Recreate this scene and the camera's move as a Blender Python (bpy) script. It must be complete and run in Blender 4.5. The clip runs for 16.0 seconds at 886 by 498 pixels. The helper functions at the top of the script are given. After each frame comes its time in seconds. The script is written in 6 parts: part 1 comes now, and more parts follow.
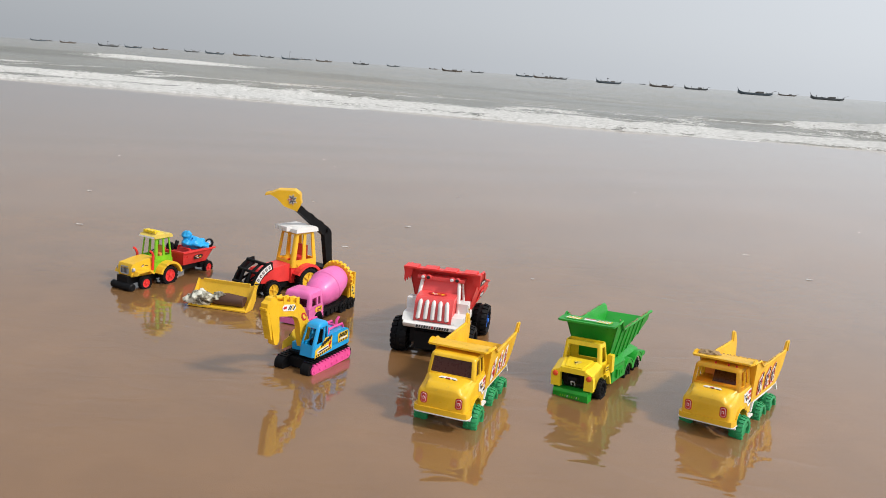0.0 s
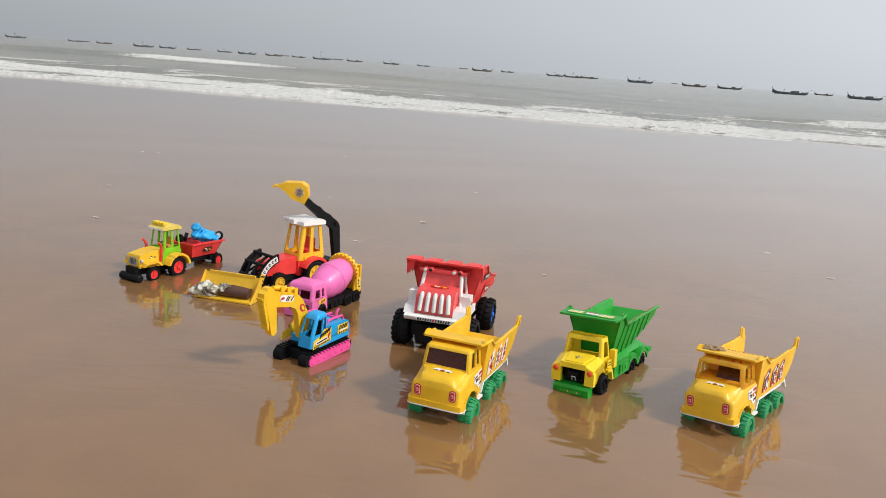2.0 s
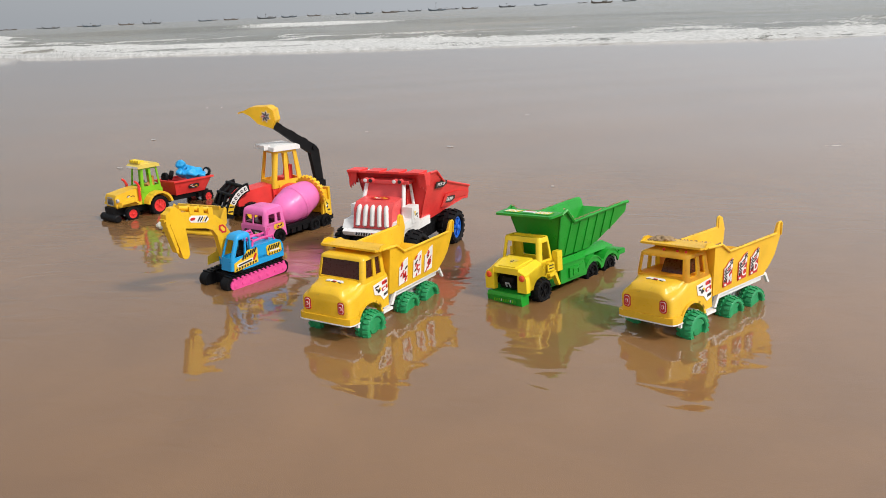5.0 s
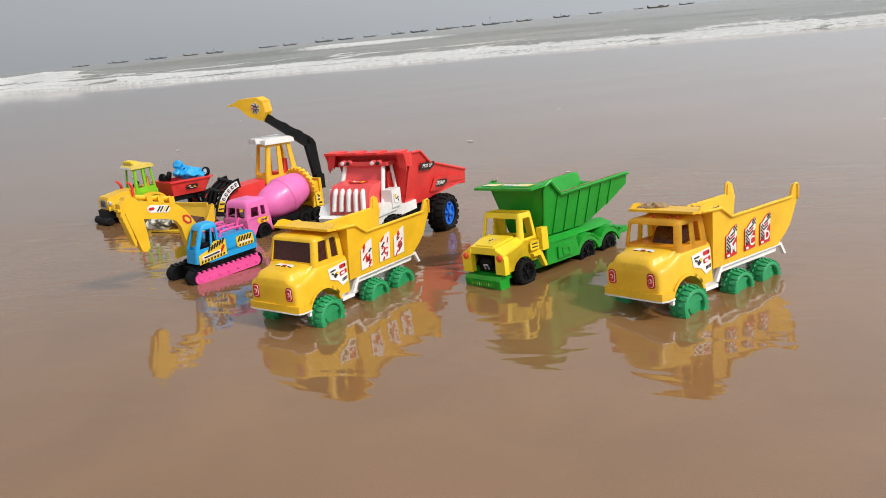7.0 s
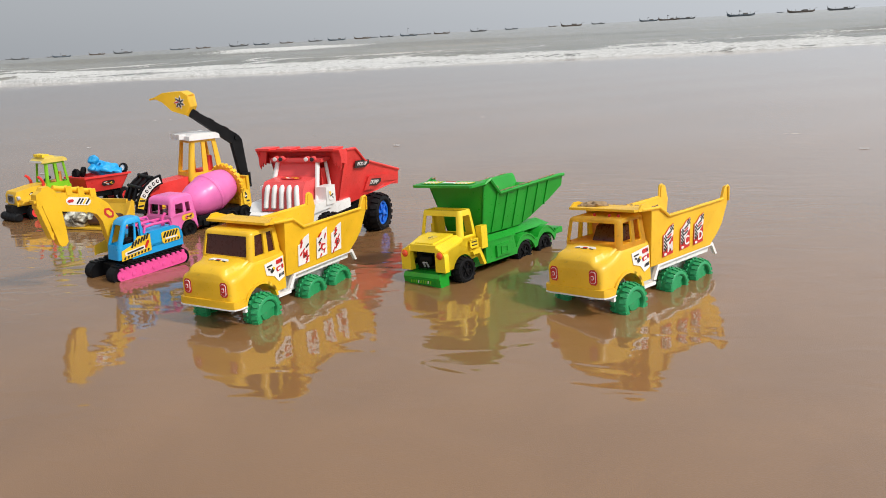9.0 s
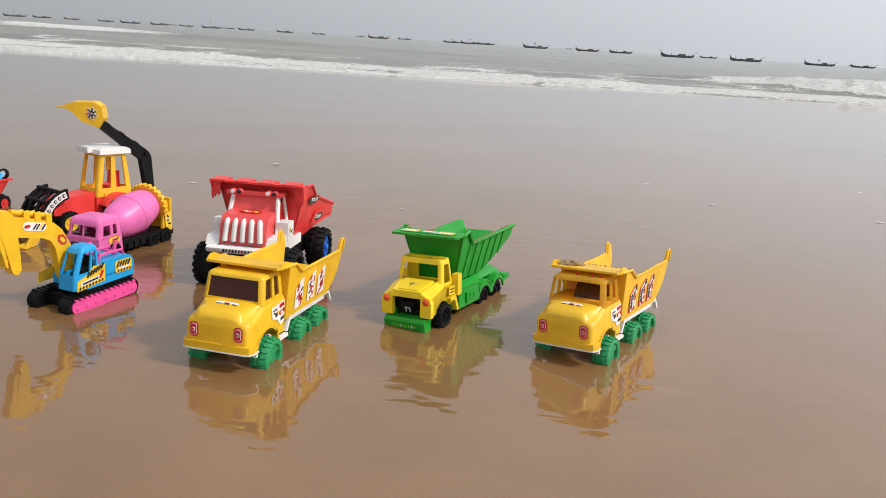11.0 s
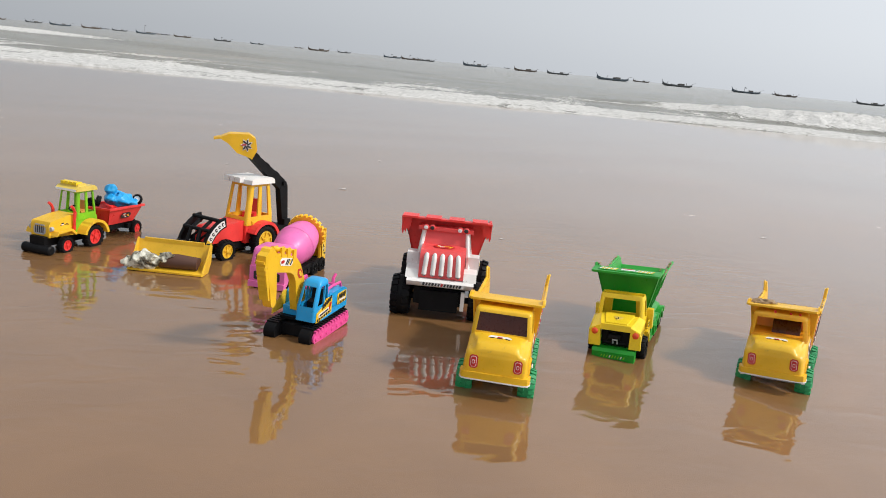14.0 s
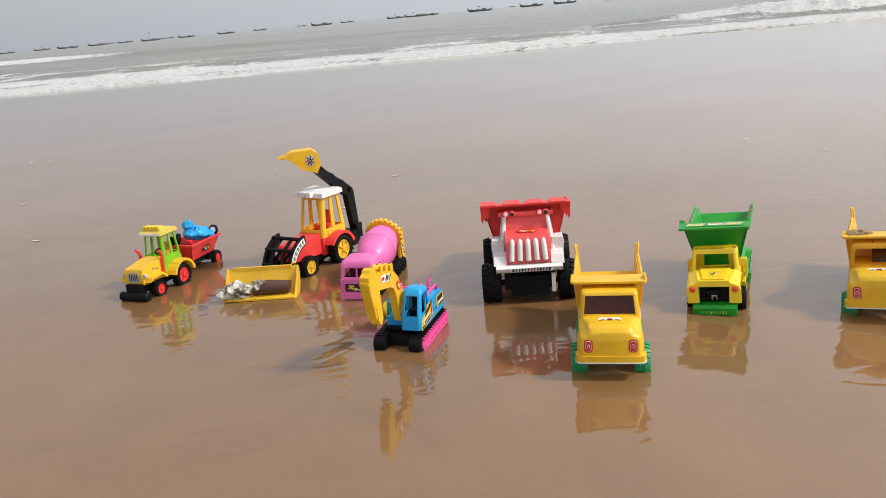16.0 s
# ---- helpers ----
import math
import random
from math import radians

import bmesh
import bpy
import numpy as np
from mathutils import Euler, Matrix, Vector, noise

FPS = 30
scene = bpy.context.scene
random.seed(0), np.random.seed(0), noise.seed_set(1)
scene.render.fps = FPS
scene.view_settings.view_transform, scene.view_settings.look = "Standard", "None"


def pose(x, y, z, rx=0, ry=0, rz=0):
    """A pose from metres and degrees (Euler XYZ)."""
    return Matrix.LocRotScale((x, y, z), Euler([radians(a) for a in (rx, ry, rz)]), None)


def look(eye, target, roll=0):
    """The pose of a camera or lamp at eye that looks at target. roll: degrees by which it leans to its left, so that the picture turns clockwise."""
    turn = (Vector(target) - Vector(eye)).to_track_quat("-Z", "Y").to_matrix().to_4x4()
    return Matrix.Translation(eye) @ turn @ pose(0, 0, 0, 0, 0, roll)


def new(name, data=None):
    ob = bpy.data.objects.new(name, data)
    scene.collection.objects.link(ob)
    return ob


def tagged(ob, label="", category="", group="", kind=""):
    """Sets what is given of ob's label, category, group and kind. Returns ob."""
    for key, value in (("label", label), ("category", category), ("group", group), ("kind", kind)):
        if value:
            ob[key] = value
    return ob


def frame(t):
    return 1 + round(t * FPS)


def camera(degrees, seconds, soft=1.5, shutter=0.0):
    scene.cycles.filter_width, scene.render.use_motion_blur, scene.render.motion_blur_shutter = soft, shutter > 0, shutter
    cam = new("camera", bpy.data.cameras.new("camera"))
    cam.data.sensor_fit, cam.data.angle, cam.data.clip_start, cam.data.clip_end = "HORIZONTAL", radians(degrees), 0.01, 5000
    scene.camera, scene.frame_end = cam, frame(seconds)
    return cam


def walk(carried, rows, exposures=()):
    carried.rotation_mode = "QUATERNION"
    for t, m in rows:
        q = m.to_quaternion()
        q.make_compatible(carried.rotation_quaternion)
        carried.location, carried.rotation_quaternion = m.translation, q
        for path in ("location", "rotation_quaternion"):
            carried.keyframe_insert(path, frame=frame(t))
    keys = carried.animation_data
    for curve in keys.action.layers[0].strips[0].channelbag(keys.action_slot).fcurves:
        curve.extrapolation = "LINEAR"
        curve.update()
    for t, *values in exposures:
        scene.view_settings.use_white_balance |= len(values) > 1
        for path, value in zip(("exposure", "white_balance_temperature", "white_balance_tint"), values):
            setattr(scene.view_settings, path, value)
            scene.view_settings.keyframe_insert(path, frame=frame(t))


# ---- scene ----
cam = camera(59.1, 16.0, soft=0.95)
PATH = [
    (0, (0.024, -0.03, 0.517), (0.027, 1.919, 0.07), 4.2),
    (0.5, (0.027, -0.027, 0.515), (0.034, 1.922, 0.067), 4.2),
    (1, (0.031, -0.025, 0.513), (0.031, 1.923, 0.061), 4.1),
    (1.5, (0.038, -0.023, 0.509), (0.02, 1.924, 0.052), 3.9),
    (2, (0.073, -0.016, 0.504), (0.002, 1.93, 0.051), 4.1),
    (2.5, (0.124, -0.003, 0.489), (0.002, 1.937, 0.017), 3.8),
    (3, (0.194, 0.021, 0.472), (-0.027, 1.946, -0.024), 2.8),
    (3.5, (0.253, 0.049, 0.458), (-0.026, 1.96, -0.062), 0.4),
    (4, (0.304, 0.075, 0.444), (-0.03, 1.969, -0.105), -0.9),
    (4.5, (0.34, 0.103, 0.429), (-0.023, 1.985, -0.144), -1.9),
    (5, (0.383, 0.13, 0.411), (-0.016, 1.999, -0.175), -2.7),
    (5.2, (0.399, 0.146, 0.403), (-0.014, 2.01, -0.192), -3.1),
    (7.5, (0.483, 0.259, 0.313), (-0.091, 2.105, -0.198), -5.7),
    (8, (0.488, 0.265, 0.305), (-0.078, 2.12, -0.184), -4.8),
    (8.5, (0.473, 0.255, 0.308), (-0.021, 2.127, -0.19), -4.1),
    (9, (0.442, 0.247, 0.312), (0.1, 2.144, -0.22), -3.5),
    (9.2, (0.422, 0.247, 0.314), (0.151, 2.152, -0.232), -2.6),
    (11.3, (0.157, 0.186, 0.384), (0.385, 2.112, -0.107), 4.2),
    (11.5, (0.122, 0.18, 0.387), (0.378, 2.105, -0.089), 4.6),
    (12, (0.048, 0.16, 0.396), (0.317, 2.083, -0.081), 4.8),
    (12.5, (-0.016, 0.156, 0.397), (0.255, 2.084, -0.062), 5.7),
    (13, (-0.079, 0.157, 0.397), (0.207, 2.082, -0.065), 6.4),
    (13.5, (-0.133, 0.16, 0.4), (0.155, 2.087, -0.052), 5.8),
    (14, (-0.186, 0.161, 0.4), (0.15, 2.077, -0.064), 5.6),
    (14.5, (-0.23, 0.162, 0.406), (0.08, 2.077, -0.08), 3.8),
    (15, (-0.249, 0.164, 0.407), (0.095, 2.065, -0.112), 2.4),
    (15.5, (-0.262, 0.168, 0.425), (0.029, 2.066, -0.136), -0.7),
    (16, (-0.255, 0.168, 0.461), (-0.026, 2.07, -0.116), -5.2),
]
walk(cam, [(t, look(eye, target, roll)) for t, eye, target, roll in PATH],
     exposures=[(0, 0.05), (3, 0.0), (5.2, 0.0), (8.5, 0.05), (12.5, 0.0), (14.5, 0.06), (16, 0.12)])


# ---- world, sun ----
SUN_EL, SUN_AZ = 44.0, 108.0          # azimuth clockwise from +Y (the sea)
world = bpy.data.worlds.new("hazy_sky")
scene.world = world
world.use_nodes = True
wt = world.node_tree
wt.nodes.clear()
sky = wt.nodes.new("ShaderNodeTexSky")
sky.sky_type = "NISHITA"
sky.sun_disc = False
sky.sun_elevation = radians(SUN_EL)
sky.sun_rotation = radians(SUN_AZ)
sky.air_density, sky.dust_density, sky.ozone_density = 1.0, 3.0, 1.0
grey = wt.nodes.new("ShaderNodeHueSaturation")
grey.inputs["Saturation"].default_value = 0.28
haze = wt.nodes.new("ShaderNodeMixRGB")
haze.inputs[0].default_value = 0.8
haze.inputs[2].default_value = (4.98, 5.27, 5.66, 1)
bg = wt.nodes.new("ShaderNodeBackground")
bg.inputs[1].default_value = 0.131
wo = wt.nodes.new("ShaderNodeOutputWorld")
wt.links.new(sky.outputs[0], grey.inputs["Color"])
wt.links.new(grey.outputs[0], haze.inputs[1])
# the haze glows more towards the sun's side
wc = wt.nodes.new("ShaderNodeTexCoord")
dot = wt.nodes.new("ShaderNodeVectorMath")
dot.operation = "DOT_PRODUCT"
dot.inputs[1].default_value = (math.sin(radians(SUN_AZ)), math.cos(radians(SUN_AZ)), 0.3)
side = wt.nodes.new("ShaderNodeMapRange")
side.inputs["From Min"].default_value, side.inputs["From Max"].default_value = -1.0, 1.0
side.inputs["To Min"].default_value, side.inputs["To Max"].default_value = 0.57, 1.47
glow_mix = wt.nodes.new("ShaderNodeVectorMath")
glow_mix.operation = "SCALE"
wt.links.new(wc.outputs["Generated"], dot.inputs[0])
wt.links.new(dot.outputs["Value"], side.inputs["Value"])
wt.links.new(side.outputs[0], glow_mix.inputs["Scale"])
wt.links.new(haze.outputs[0], glow_mix.inputs[0])
wt.links.new(glow_mix.outputs[0], bg.inputs[0])
wt.links.new(bg.outputs[0], wo.inputs[0])
sun = new("sun", bpy.data.lights.new("sun", "SUN"))
sun.data.energy, sun.data.angle, sun.data.color = 2.8, radians(7), (1.0, 0.95, 0.88)
az, el = radians(SUN_AZ), radians(SUN_EL)
sun.matrix_world = look((math.sin(az) * math.cos(el) * 50, math.cos(az) * math.cos(el) * 50, math.sin(el) * 50), (0, 0, 0))


# ---- materials ----
def base_mat(name, rough=0.5, metal=0.0):
    m = bpy.data.materials.new(name)
    m.use_nodes = True
    nt = m.node_tree
    b = nt.nodes["Principled BSDF"]
    b.inputs["Roughness"].default_value = rough
    b.inputs["Metallic"].default_value = metal
    return m, nt, b


def add(nt, kind, **values):
    n = nt.nodes.new(kind)
    for k, v in values.items():
        n.inputs[k.replace("_", " ")].default_value = v
    return n


def ramp(nt, fac, stops):
    r = nt.nodes.new("ShaderNodeValToRGB")
    while len(r.color_ramp.elements) < len(stops):
        r.color_ramp.elements.new(0.5)
    for e, (p, c) in zip(r.color_ramp.elements, stops):
        e.position, e.color = p, (*c, 1)
    nt.links.new(fac, r.inputs[0])
    return r.outputs[0]


def plastic(name, col, rough=0.32, dirt=0.35, thin=0.0, spec=0.5):
    """Moulded toy plastic: slight mottling, sand film and fine scuffs."""
    m, nt, b = base_mat(name, rough)
    tc = add(nt, "ShaderNodeTexCoord")
    n1 = add(nt, "ShaderNodeTexNoise", Scale=28.0, Detail=4.0)
    n2 = add(nt, "ShaderNodeTexNoise", Scale=190.0, Detail=6.0, Roughness=0.7)
    for n in (n1, n2):
        nt.links.new(tc.outputs["Object"], n.inputs["Vector"])
    c = Vector(col)
    low = tuple(c * 0.86)
    high = tuple(min(1, v * 1.06 + 0.005) for v in c)
    mottled = ramp(nt, n1.outputs["Fac"], [(0.3, low), (0.7, high)])
    mix = nt.nodes.new("ShaderNodeMixRGB")
    mix.inputs[2].default_value = (0.23, 0.16, 0.10, 1)
    mask = ramp(nt, n2.outputs["Fac"], [(0.60, (0, 0, 0)), (0.74, (dirt, dirt, dirt))])
    nt.links.new(mask, mix.inputs[0])
    nt.links.new(mottled, mix.inputs[1])
    nt.links.new(mix.outputs[0], b.inputs["Base Color"])
    rr = ramp(nt, n2.outputs["Fac"], [(0.35, (rough * 0.8,) * 3), (0.75, (min(1, rough * 1.9),) * 3)])
    nt.links.new(rr, b.inputs["Roughness"])
    bump = add(nt, "ShaderNodeBump", Strength=0.12, Distance=0.0006)
    nt.links.new(n2.outputs["Fac"], bump.inputs["Height"])
    nt.links.new(bump.outputs[0], b.inputs["Normal"])
    b.inputs["Specular IOR Level"].default_value = spec
    if thin:                              # thin moulded walls let some light through
        tl = nt.nodes.new("ShaderNodeBsdfTranslucent")
        both = nt.nodes.new("ShaderNodeMixShader")
        both.inputs[0].default_value = thin
        nt.links.new(mix.outputs[0], tl.inputs["Color"])
        nt.links.new(b.outputs[0], both.inputs[1])
        nt.links.new(tl.outputs[0], both.inputs[2])
        nt.links.new(both.outputs[0], nt.nodes["Material Output"].inputs["Surface"])
    return m


YELLOW = plastic("yellow_plastic", (0.95, 0.575, 0.022), thin=0.2)
AMBER = plastic("amber_plastic", (0.97, 0.585, 0.034), thin=0.20)
LEMON = plastic("lemon_plastic", (0.88, 0.63, 0.02))
CREAM = plastic("cream_yellow_plastic", (0.86, 0.66, 0.14), thin=0.2)
ORANGE = plastic("orange_plastic", (0.97, 0.43, 0.11), thin=0.25)
RED = plastic("red_plastic", (0.86, 0.046, 0.042), thin=0.1)
CORAL = plastic("coral_red_plastic", (0.82, 0.09, 0.09), thin=0.1)
GREEN = plastic("green_plastic", (0.008, 0.33, 0.022), thin=0.08)
TYRE_GREEN = plastic("sea_green_plastic", (0.012, 0.27, 0.09), rough=0.4)
LIME = plastic("lime_plastic", (0.26, 0.66, 0.02), thin=0.25)
PINK = plastic("pink_plastic", (0.92, 0.20, 0.53), thin=0.15)
CLEAR_AMBER = plastic("thin_amber_plastic", (0.97, 0.70, 0.12), thin=0.8)
HOT_PINK = plastic("hot_pink_plastic", (0.80, 0.08, 0.32))
BLUE = plastic("blue_plastic", (0.01, 0.34, 0.72))
RIM_BLUE = plastic("rim_blue_plastic", (0.01, 0.14, 0.62))
WHITE = plastic("white_plastic", (0.80, 0.79, 0.77), dirt=0.5)
BLACK = plastic("black_plastic", (0.004, 0.004, 0.005), rough=0.42, dirt=0.04, spec=0.14)
TYRE = plastic("black_tyre_plastic", (0.004, 0.004, 0.005), rough=0.5, dirt=0.06, spec=0.14)
DARK = plastic("dark_red_brown_plastic", (0.050, 0.010, 0.006), rough=0.26, dirt=0.1, spec=0.35)
CHROME = plastic("dull_silver_plastic", (0.42, 0.42, 0.44), rough=0.28)
ST_WHITE = plastic("white_sticker", (0.82, 0.80, 0.78), rough=0.3, dirt=0.2)
ST_RED = plastic("red_sticker", (0.55, 0.02, 0.02), rough=0.3, dirt=0.15)
ST_BLACK = plastic("black_sticker", (0.015, 0.015, 0.017), rough=0.3, dirt=0.1)
ST_YELLOW = plastic("yellow_sticker", (0.85, 0.55, 0.03), rough=0.3, dirt=0.1)
LIGHT_RED = plastic("red_lens", (0.75, 0.08, 0.02), rough=0.2, dirt=0.05)


def sand_mat():
    m, nt, b = base_mat("wet_sand", 0.35)
    g = nt.nodes.new("ShaderNodeNewGeometry")
    big = add(nt, "ShaderNodeTexNoise", Scale=0.9, Detail=5.0)
    mid = add(nt, "ShaderNodeTexNoise", Scale=7.0, Detail=5.0, Distortion=0.6)
    fine = add(nt, "ShaderNodeTexNoise", Scale=900.0, Detail=2.0)
    for n in (big, mid, fine):
        nt.links.new(g.outputs["Position"], n.inputs["Vector"])
    c1 = ramp(nt, big.outputs["Fac"], [(0.3, (0.204, 0.102, 0.036)), (0.7, (0.272, 0.139, 0.053))])
    c2 = ramp(nt, mid.outputs["Fac"], [(0.3, (0.86, 0.85, 0.84)), (0.7, (1.0, 1.0, 1.0))])
    c3 = ramp(nt, fine.outputs["Fac"], [(0.3, (0.88, 0.88, 0.88)), (0.7, (1.0, 1.0, 1.0))])
    cur = c1
    for c in (c2, c3):
        mx = nt.nodes.new("ShaderNodeMixRGB")
        mx.blend_type = "MULTIPLY"
        mx.inputs[0].default_value = 1
        nt.links.new(cur, mx.inputs[1])
        nt.links.new(c, mx.inputs[2])
        cur = mx.outputs[0]
    nt.links.new(cur, b.inputs["Base Color"])
    b.inputs["Roughness"].default_value = 0.6
    b.inputs["Specular IOR Level"].default_value = 0.2
    b.inputs["Coat Weight"].default_value = 1.0
    b.inputs["Coat IOR"].default_value = 1.82
    b.inputs["Coat Roughness"].default_value = 0.05
    # thin film of water: slow ripples, stretched along the shore
    mp = nt.nodes.new("ShaderNodeMapping")
    mp.inputs["Rotation"].default_value = (0, 0, radians(18))
    mp.inputs["Scale"].default_value = (0.45, 1.0, 1.0)
    nt.links.new(g.outputs["Position"], mp.inputs["Vector"])
    r1 = add(nt, "ShaderNodeTexNoise", Scale=25.0, Detail=1.0, Distortion=0.9)
    r2 = add(nt, "ShaderNodeTexNoise", Scale=55.0, Detail=1.0, Distortion=0.5)
    for n in (r1, r2):
        nt.links.new(mp.outputs[0], n.inputs["Vector"])
    calm = add(nt, "ShaderNodeTexNoise", Scale=2.4, Detail=3.0)
    nt.links.new(g.outputs["Position"], calm.inputs["Vector"])
    b1 = add(nt, "ShaderNodeBump", Distance=0.0019)
    # the film still runs round the toys and lies calm further off
    away = nt.nodes.new("ShaderNodeVectorMath")
    away.operation = "DISTANCE"
    away.inputs[1].default_value = (0.05, 1.15, 0.0)
    nt.links.new(g.outputs["Position"], away.inputs[0])
    reach = nt.nodes.new("ShaderNodeMapRange")
    for k, v in ((1, 0.35), (2, 1.15), (3, 1.0), (4, 0.16)):
        reach.inputs[k].default_value = v
    nt.links.new(away.outputs["Value"], reach.inputs[0])
    both = nt.nodes.new("ShaderNodeMath")
    both.operation = "MULTIPLY"
    nt.links.new(reach.outputs[0], both.inputs[0])
    nt.links.new(ramp(nt, calm.outputs["Fac"], [(0.38, (0.25,) * 3), (0.60, (1.0,) * 3)]), both.inputs[1])
    nt.links.new(both.outputs[0], b1.inputs["Strength"])
    b2 = add(nt, "ShaderNodeBump", Strength=1.0, Distance=0.00003)
    nt.links.new(r1.outputs["Fac"], b1.inputs["Height"])
    nt.links.new(r2.outputs["Fac"], b2.inputs["Height"])
    nt.links.new(b1.outputs[0], b2.inputs["Normal"])
    nt.links.new(b2.outputs[0], b.inputs["Coat Normal"])
    b3 = add(nt, "ShaderNodeBump", Strength=0.5, Distance=0.0008)
    nt.links.new(fine.outputs["Fac"], b3.inputs["Height"])
    nt.links.new(b3.outputs[0], b.inputs["Normal"])
    return m


def sea_mat():
    m, nt, b = base_mat("silty_sea_water", 0.12)
    g = nt.nodes.new("ShaderNodeNewGeometry")
    at = nt.nodes.new("ShaderNodeAttribute")
    at.attribute_name = "foam"
    mp = nt.nodes.new("ShaderNodeMapping")
    mp.inputs["Rotation"].default_value = (0, 0, radians(18))
    mp.inputs["Scale"].default_value = (0.8, 1.0, 1.0)
    nt.links.new(g.outputs["Position"], mp.inputs["Vector"])
    n1 = add(nt, "ShaderNodeTexNoise", Scale=4.2, Detail=10.0, Roughness=0.72, Distortion=0.9)
    n2 = add(nt, "ShaderNodeTexNoise", Scale=0.15, Detail=4.0)
    n3 = add(nt, "ShaderNodeTexNoise", Scale=1.6, Detail=6.0, Roughness=0.65)
    for n in (n1, n2, n3):
        nt.links.new(mp.outputs[0], n.inputs["Vector"])
    n4 = add(nt, "ShaderNodeTexNoise", Scale=17.0, Detail=8.0, Roughness=0.7, Distortion=0.5)
    nt.links.new(mp.outputs[0], n4.inputs["Vector"])
    two = nt.nodes.new("ShaderNodeMixRGB")
    two.inputs[0].default_value = 0.6
    nt.links.new(n1.outputs["Fac"], two.inputs[1])
    nt.links.new(n4.outputs["Fac"], two.inputs[2])
    s = nt.nodes.new("ShaderNodeMath")
    s.operation = "ADD"
    nt.links.new(two.outputs[0], s.inputs[0])
    nt.links.new(at.outputs["Fac"], s.inputs[1])
    mask = ramp(nt, s.outputs[0], [(0.795, (0, 0, 0)), (0.845, (1, 1, 1))])
    water = ramp(nt, n2.outputs["Fac"], [(0.30, (0.155, 0.158, 0.135)), (0.58, (0.215, 0.200, 0.155)), (0.74, (0.27, 0.205, 0.125))])
    mix = nt.nodes.new("ShaderNodeMixRGB")
    nt.links.new(ramp(nt, n4.outputs["Fac"], [(0.32, (0.36, 0.36, 0.34)), (0.62, (0.72, 0.71, 0.69))]), mix.inputs[2])
    nt.links.new(mask, mix.inputs[0])
    nt.links.new(water, mix.inputs[1])
    nt.links.new(mix.outputs[0], b.inputs["Base Color"])
    rr = ramp(nt, mask, [(0.0, (0.16,) * 3), (0.6, (0.8,) * 3)])
    nt.links.new(rr, b.inputs["Roughness"])
    b1 = add(nt, "ShaderNodeBump", Strength=0.8, Distance=0.06)
    nt.links.new(n3.outputs["Fac"], b1.inputs["Height"])
    b2 = add(nt, "ShaderNodeBump", Strength=0.9, Distance=0.06)
    nt.links.new(s.outputs[0], b2.inputs["Height"])
    nt.links.new(b1.outputs[0], b2.inputs["Normal"])
    nt.links.new(b2.outputs[0], b.inputs["Normal"])
    return m


def foam_mat():
    m, nt, b = base_mat("bubbly_foam", 0.5)
    g = nt.nodes.new("ShaderNodeNewGeometry")
    v = add(nt, "ShaderNodeTexVoronoi", Scale=260.0)
    nt.links.new(g.outputs["Position"], v.inputs["Vector"])
    nt.links.new(ramp(nt, v.outputs["Distance"], [(0.10, (0.34, 0.27, 0.21)), (0.5, (0.74, 0.70, 0.66))]), b.inputs["Base Color"])
    bump = add(nt, "ShaderNodeBump", Strength=0.7, Distance=0.002)
    nt.links.new(v.outputs["Distance"], bump.inputs["Height"])
    nt.links.new(bump.outputs[0], b.inputs["Normal"])
    return m


def hull_mat(name, col):
    m, nt, b = base_mat(name, 0.7)
    tc = add(nt, "ShaderNodeTexCoord")
    n = add(nt, "ShaderNodeTexNoise", Scale=1.3, Detail=5.0)
    nt.links.new(tc.outputs["Object"], n.inputs["Vector"])
    c = Vector(col)
    nt.links.new(ramp(nt, n.outputs["Fac"], [(0.3, tuple(c * 0.7)), (0.7, tuple(c * 1.3))]), b.inputs["Base Color"])
    return m


# pale and dark patches of the toy dog in the bucket
def toy_dog_mat():
    m, nt, b = base_mat("pale_patched_toy", 0.6)
    tc = add(nt, "ShaderNodeTexCoord")
    n = add(nt, "ShaderNodeTexNoise", Scale=34.0, Detail=5.0, Roughness=0.6, Distortion=0.8)
    nt.links.new(tc.outputs["Object"], n.inputs["Vector"])
    nt.links.new(ramp(nt, n.outputs["Fac"], [(0.40, (0.030, 0.026, 0.020)), (0.47, (0.24, 0.22, 0.16)), (0.54, (0.66, 0.65, 0.55))]), b.inputs["Base Color"])
    return m


DOG_PATCHES = toy_dog_mat()
SAND, SEA, FOAM = sand_mat(), sea_mat(), foam_mat()
# hull colours carry the paleness that distance haze would give the boats
HULL = hull_mat("weathered_hazed_dark_hull", (0.12, 0.13, 0.14))
HULL_BLUE = hull_mat("hazed_blue_hull_paint", (0.10, 0.13, 0.16))
HULL_TAN = hull_mat("hazed_brown_hull_paint", (0.15, 0.12, 0.10))
POLE = hull_mat("grey_bamboo", (0.14, 0.13, 0.12))
LUMP = hull_mat("damp_sand_clump", (0.34, 0.22, 0.11))
BARK = hull_mat("wet_brown_bark", (0.095, 0.042, 0.028))


# ---- mesh helpers ----
def mesh_of(name, bm, mat, smooth=False):
    bmesh.ops.recalc_face_normals(bm, faces=bm.faces)
    me = bpy.data.meshes.new(name)
    bm.to_mesh(me)
    bm.free()
    me.materials.append(mat)
    if smooth:
        for p in me.polygons:
            p.use_smooth = True
        me.set_sharp_from_angle(angle=radians(38))
    return me


def part(name, bm, mat, parent, label="", at=None, smooth=True):
    me = mesh_of(name, bm, mat, smooth) if isinstance(bm, bmesh.types.BMesh) else bm
    ob = new(name, me)
    ob.parent = parent
    if at is not None:
        ob.matrix_basis = at
    if label:
        ob["label"] = label
    return ob


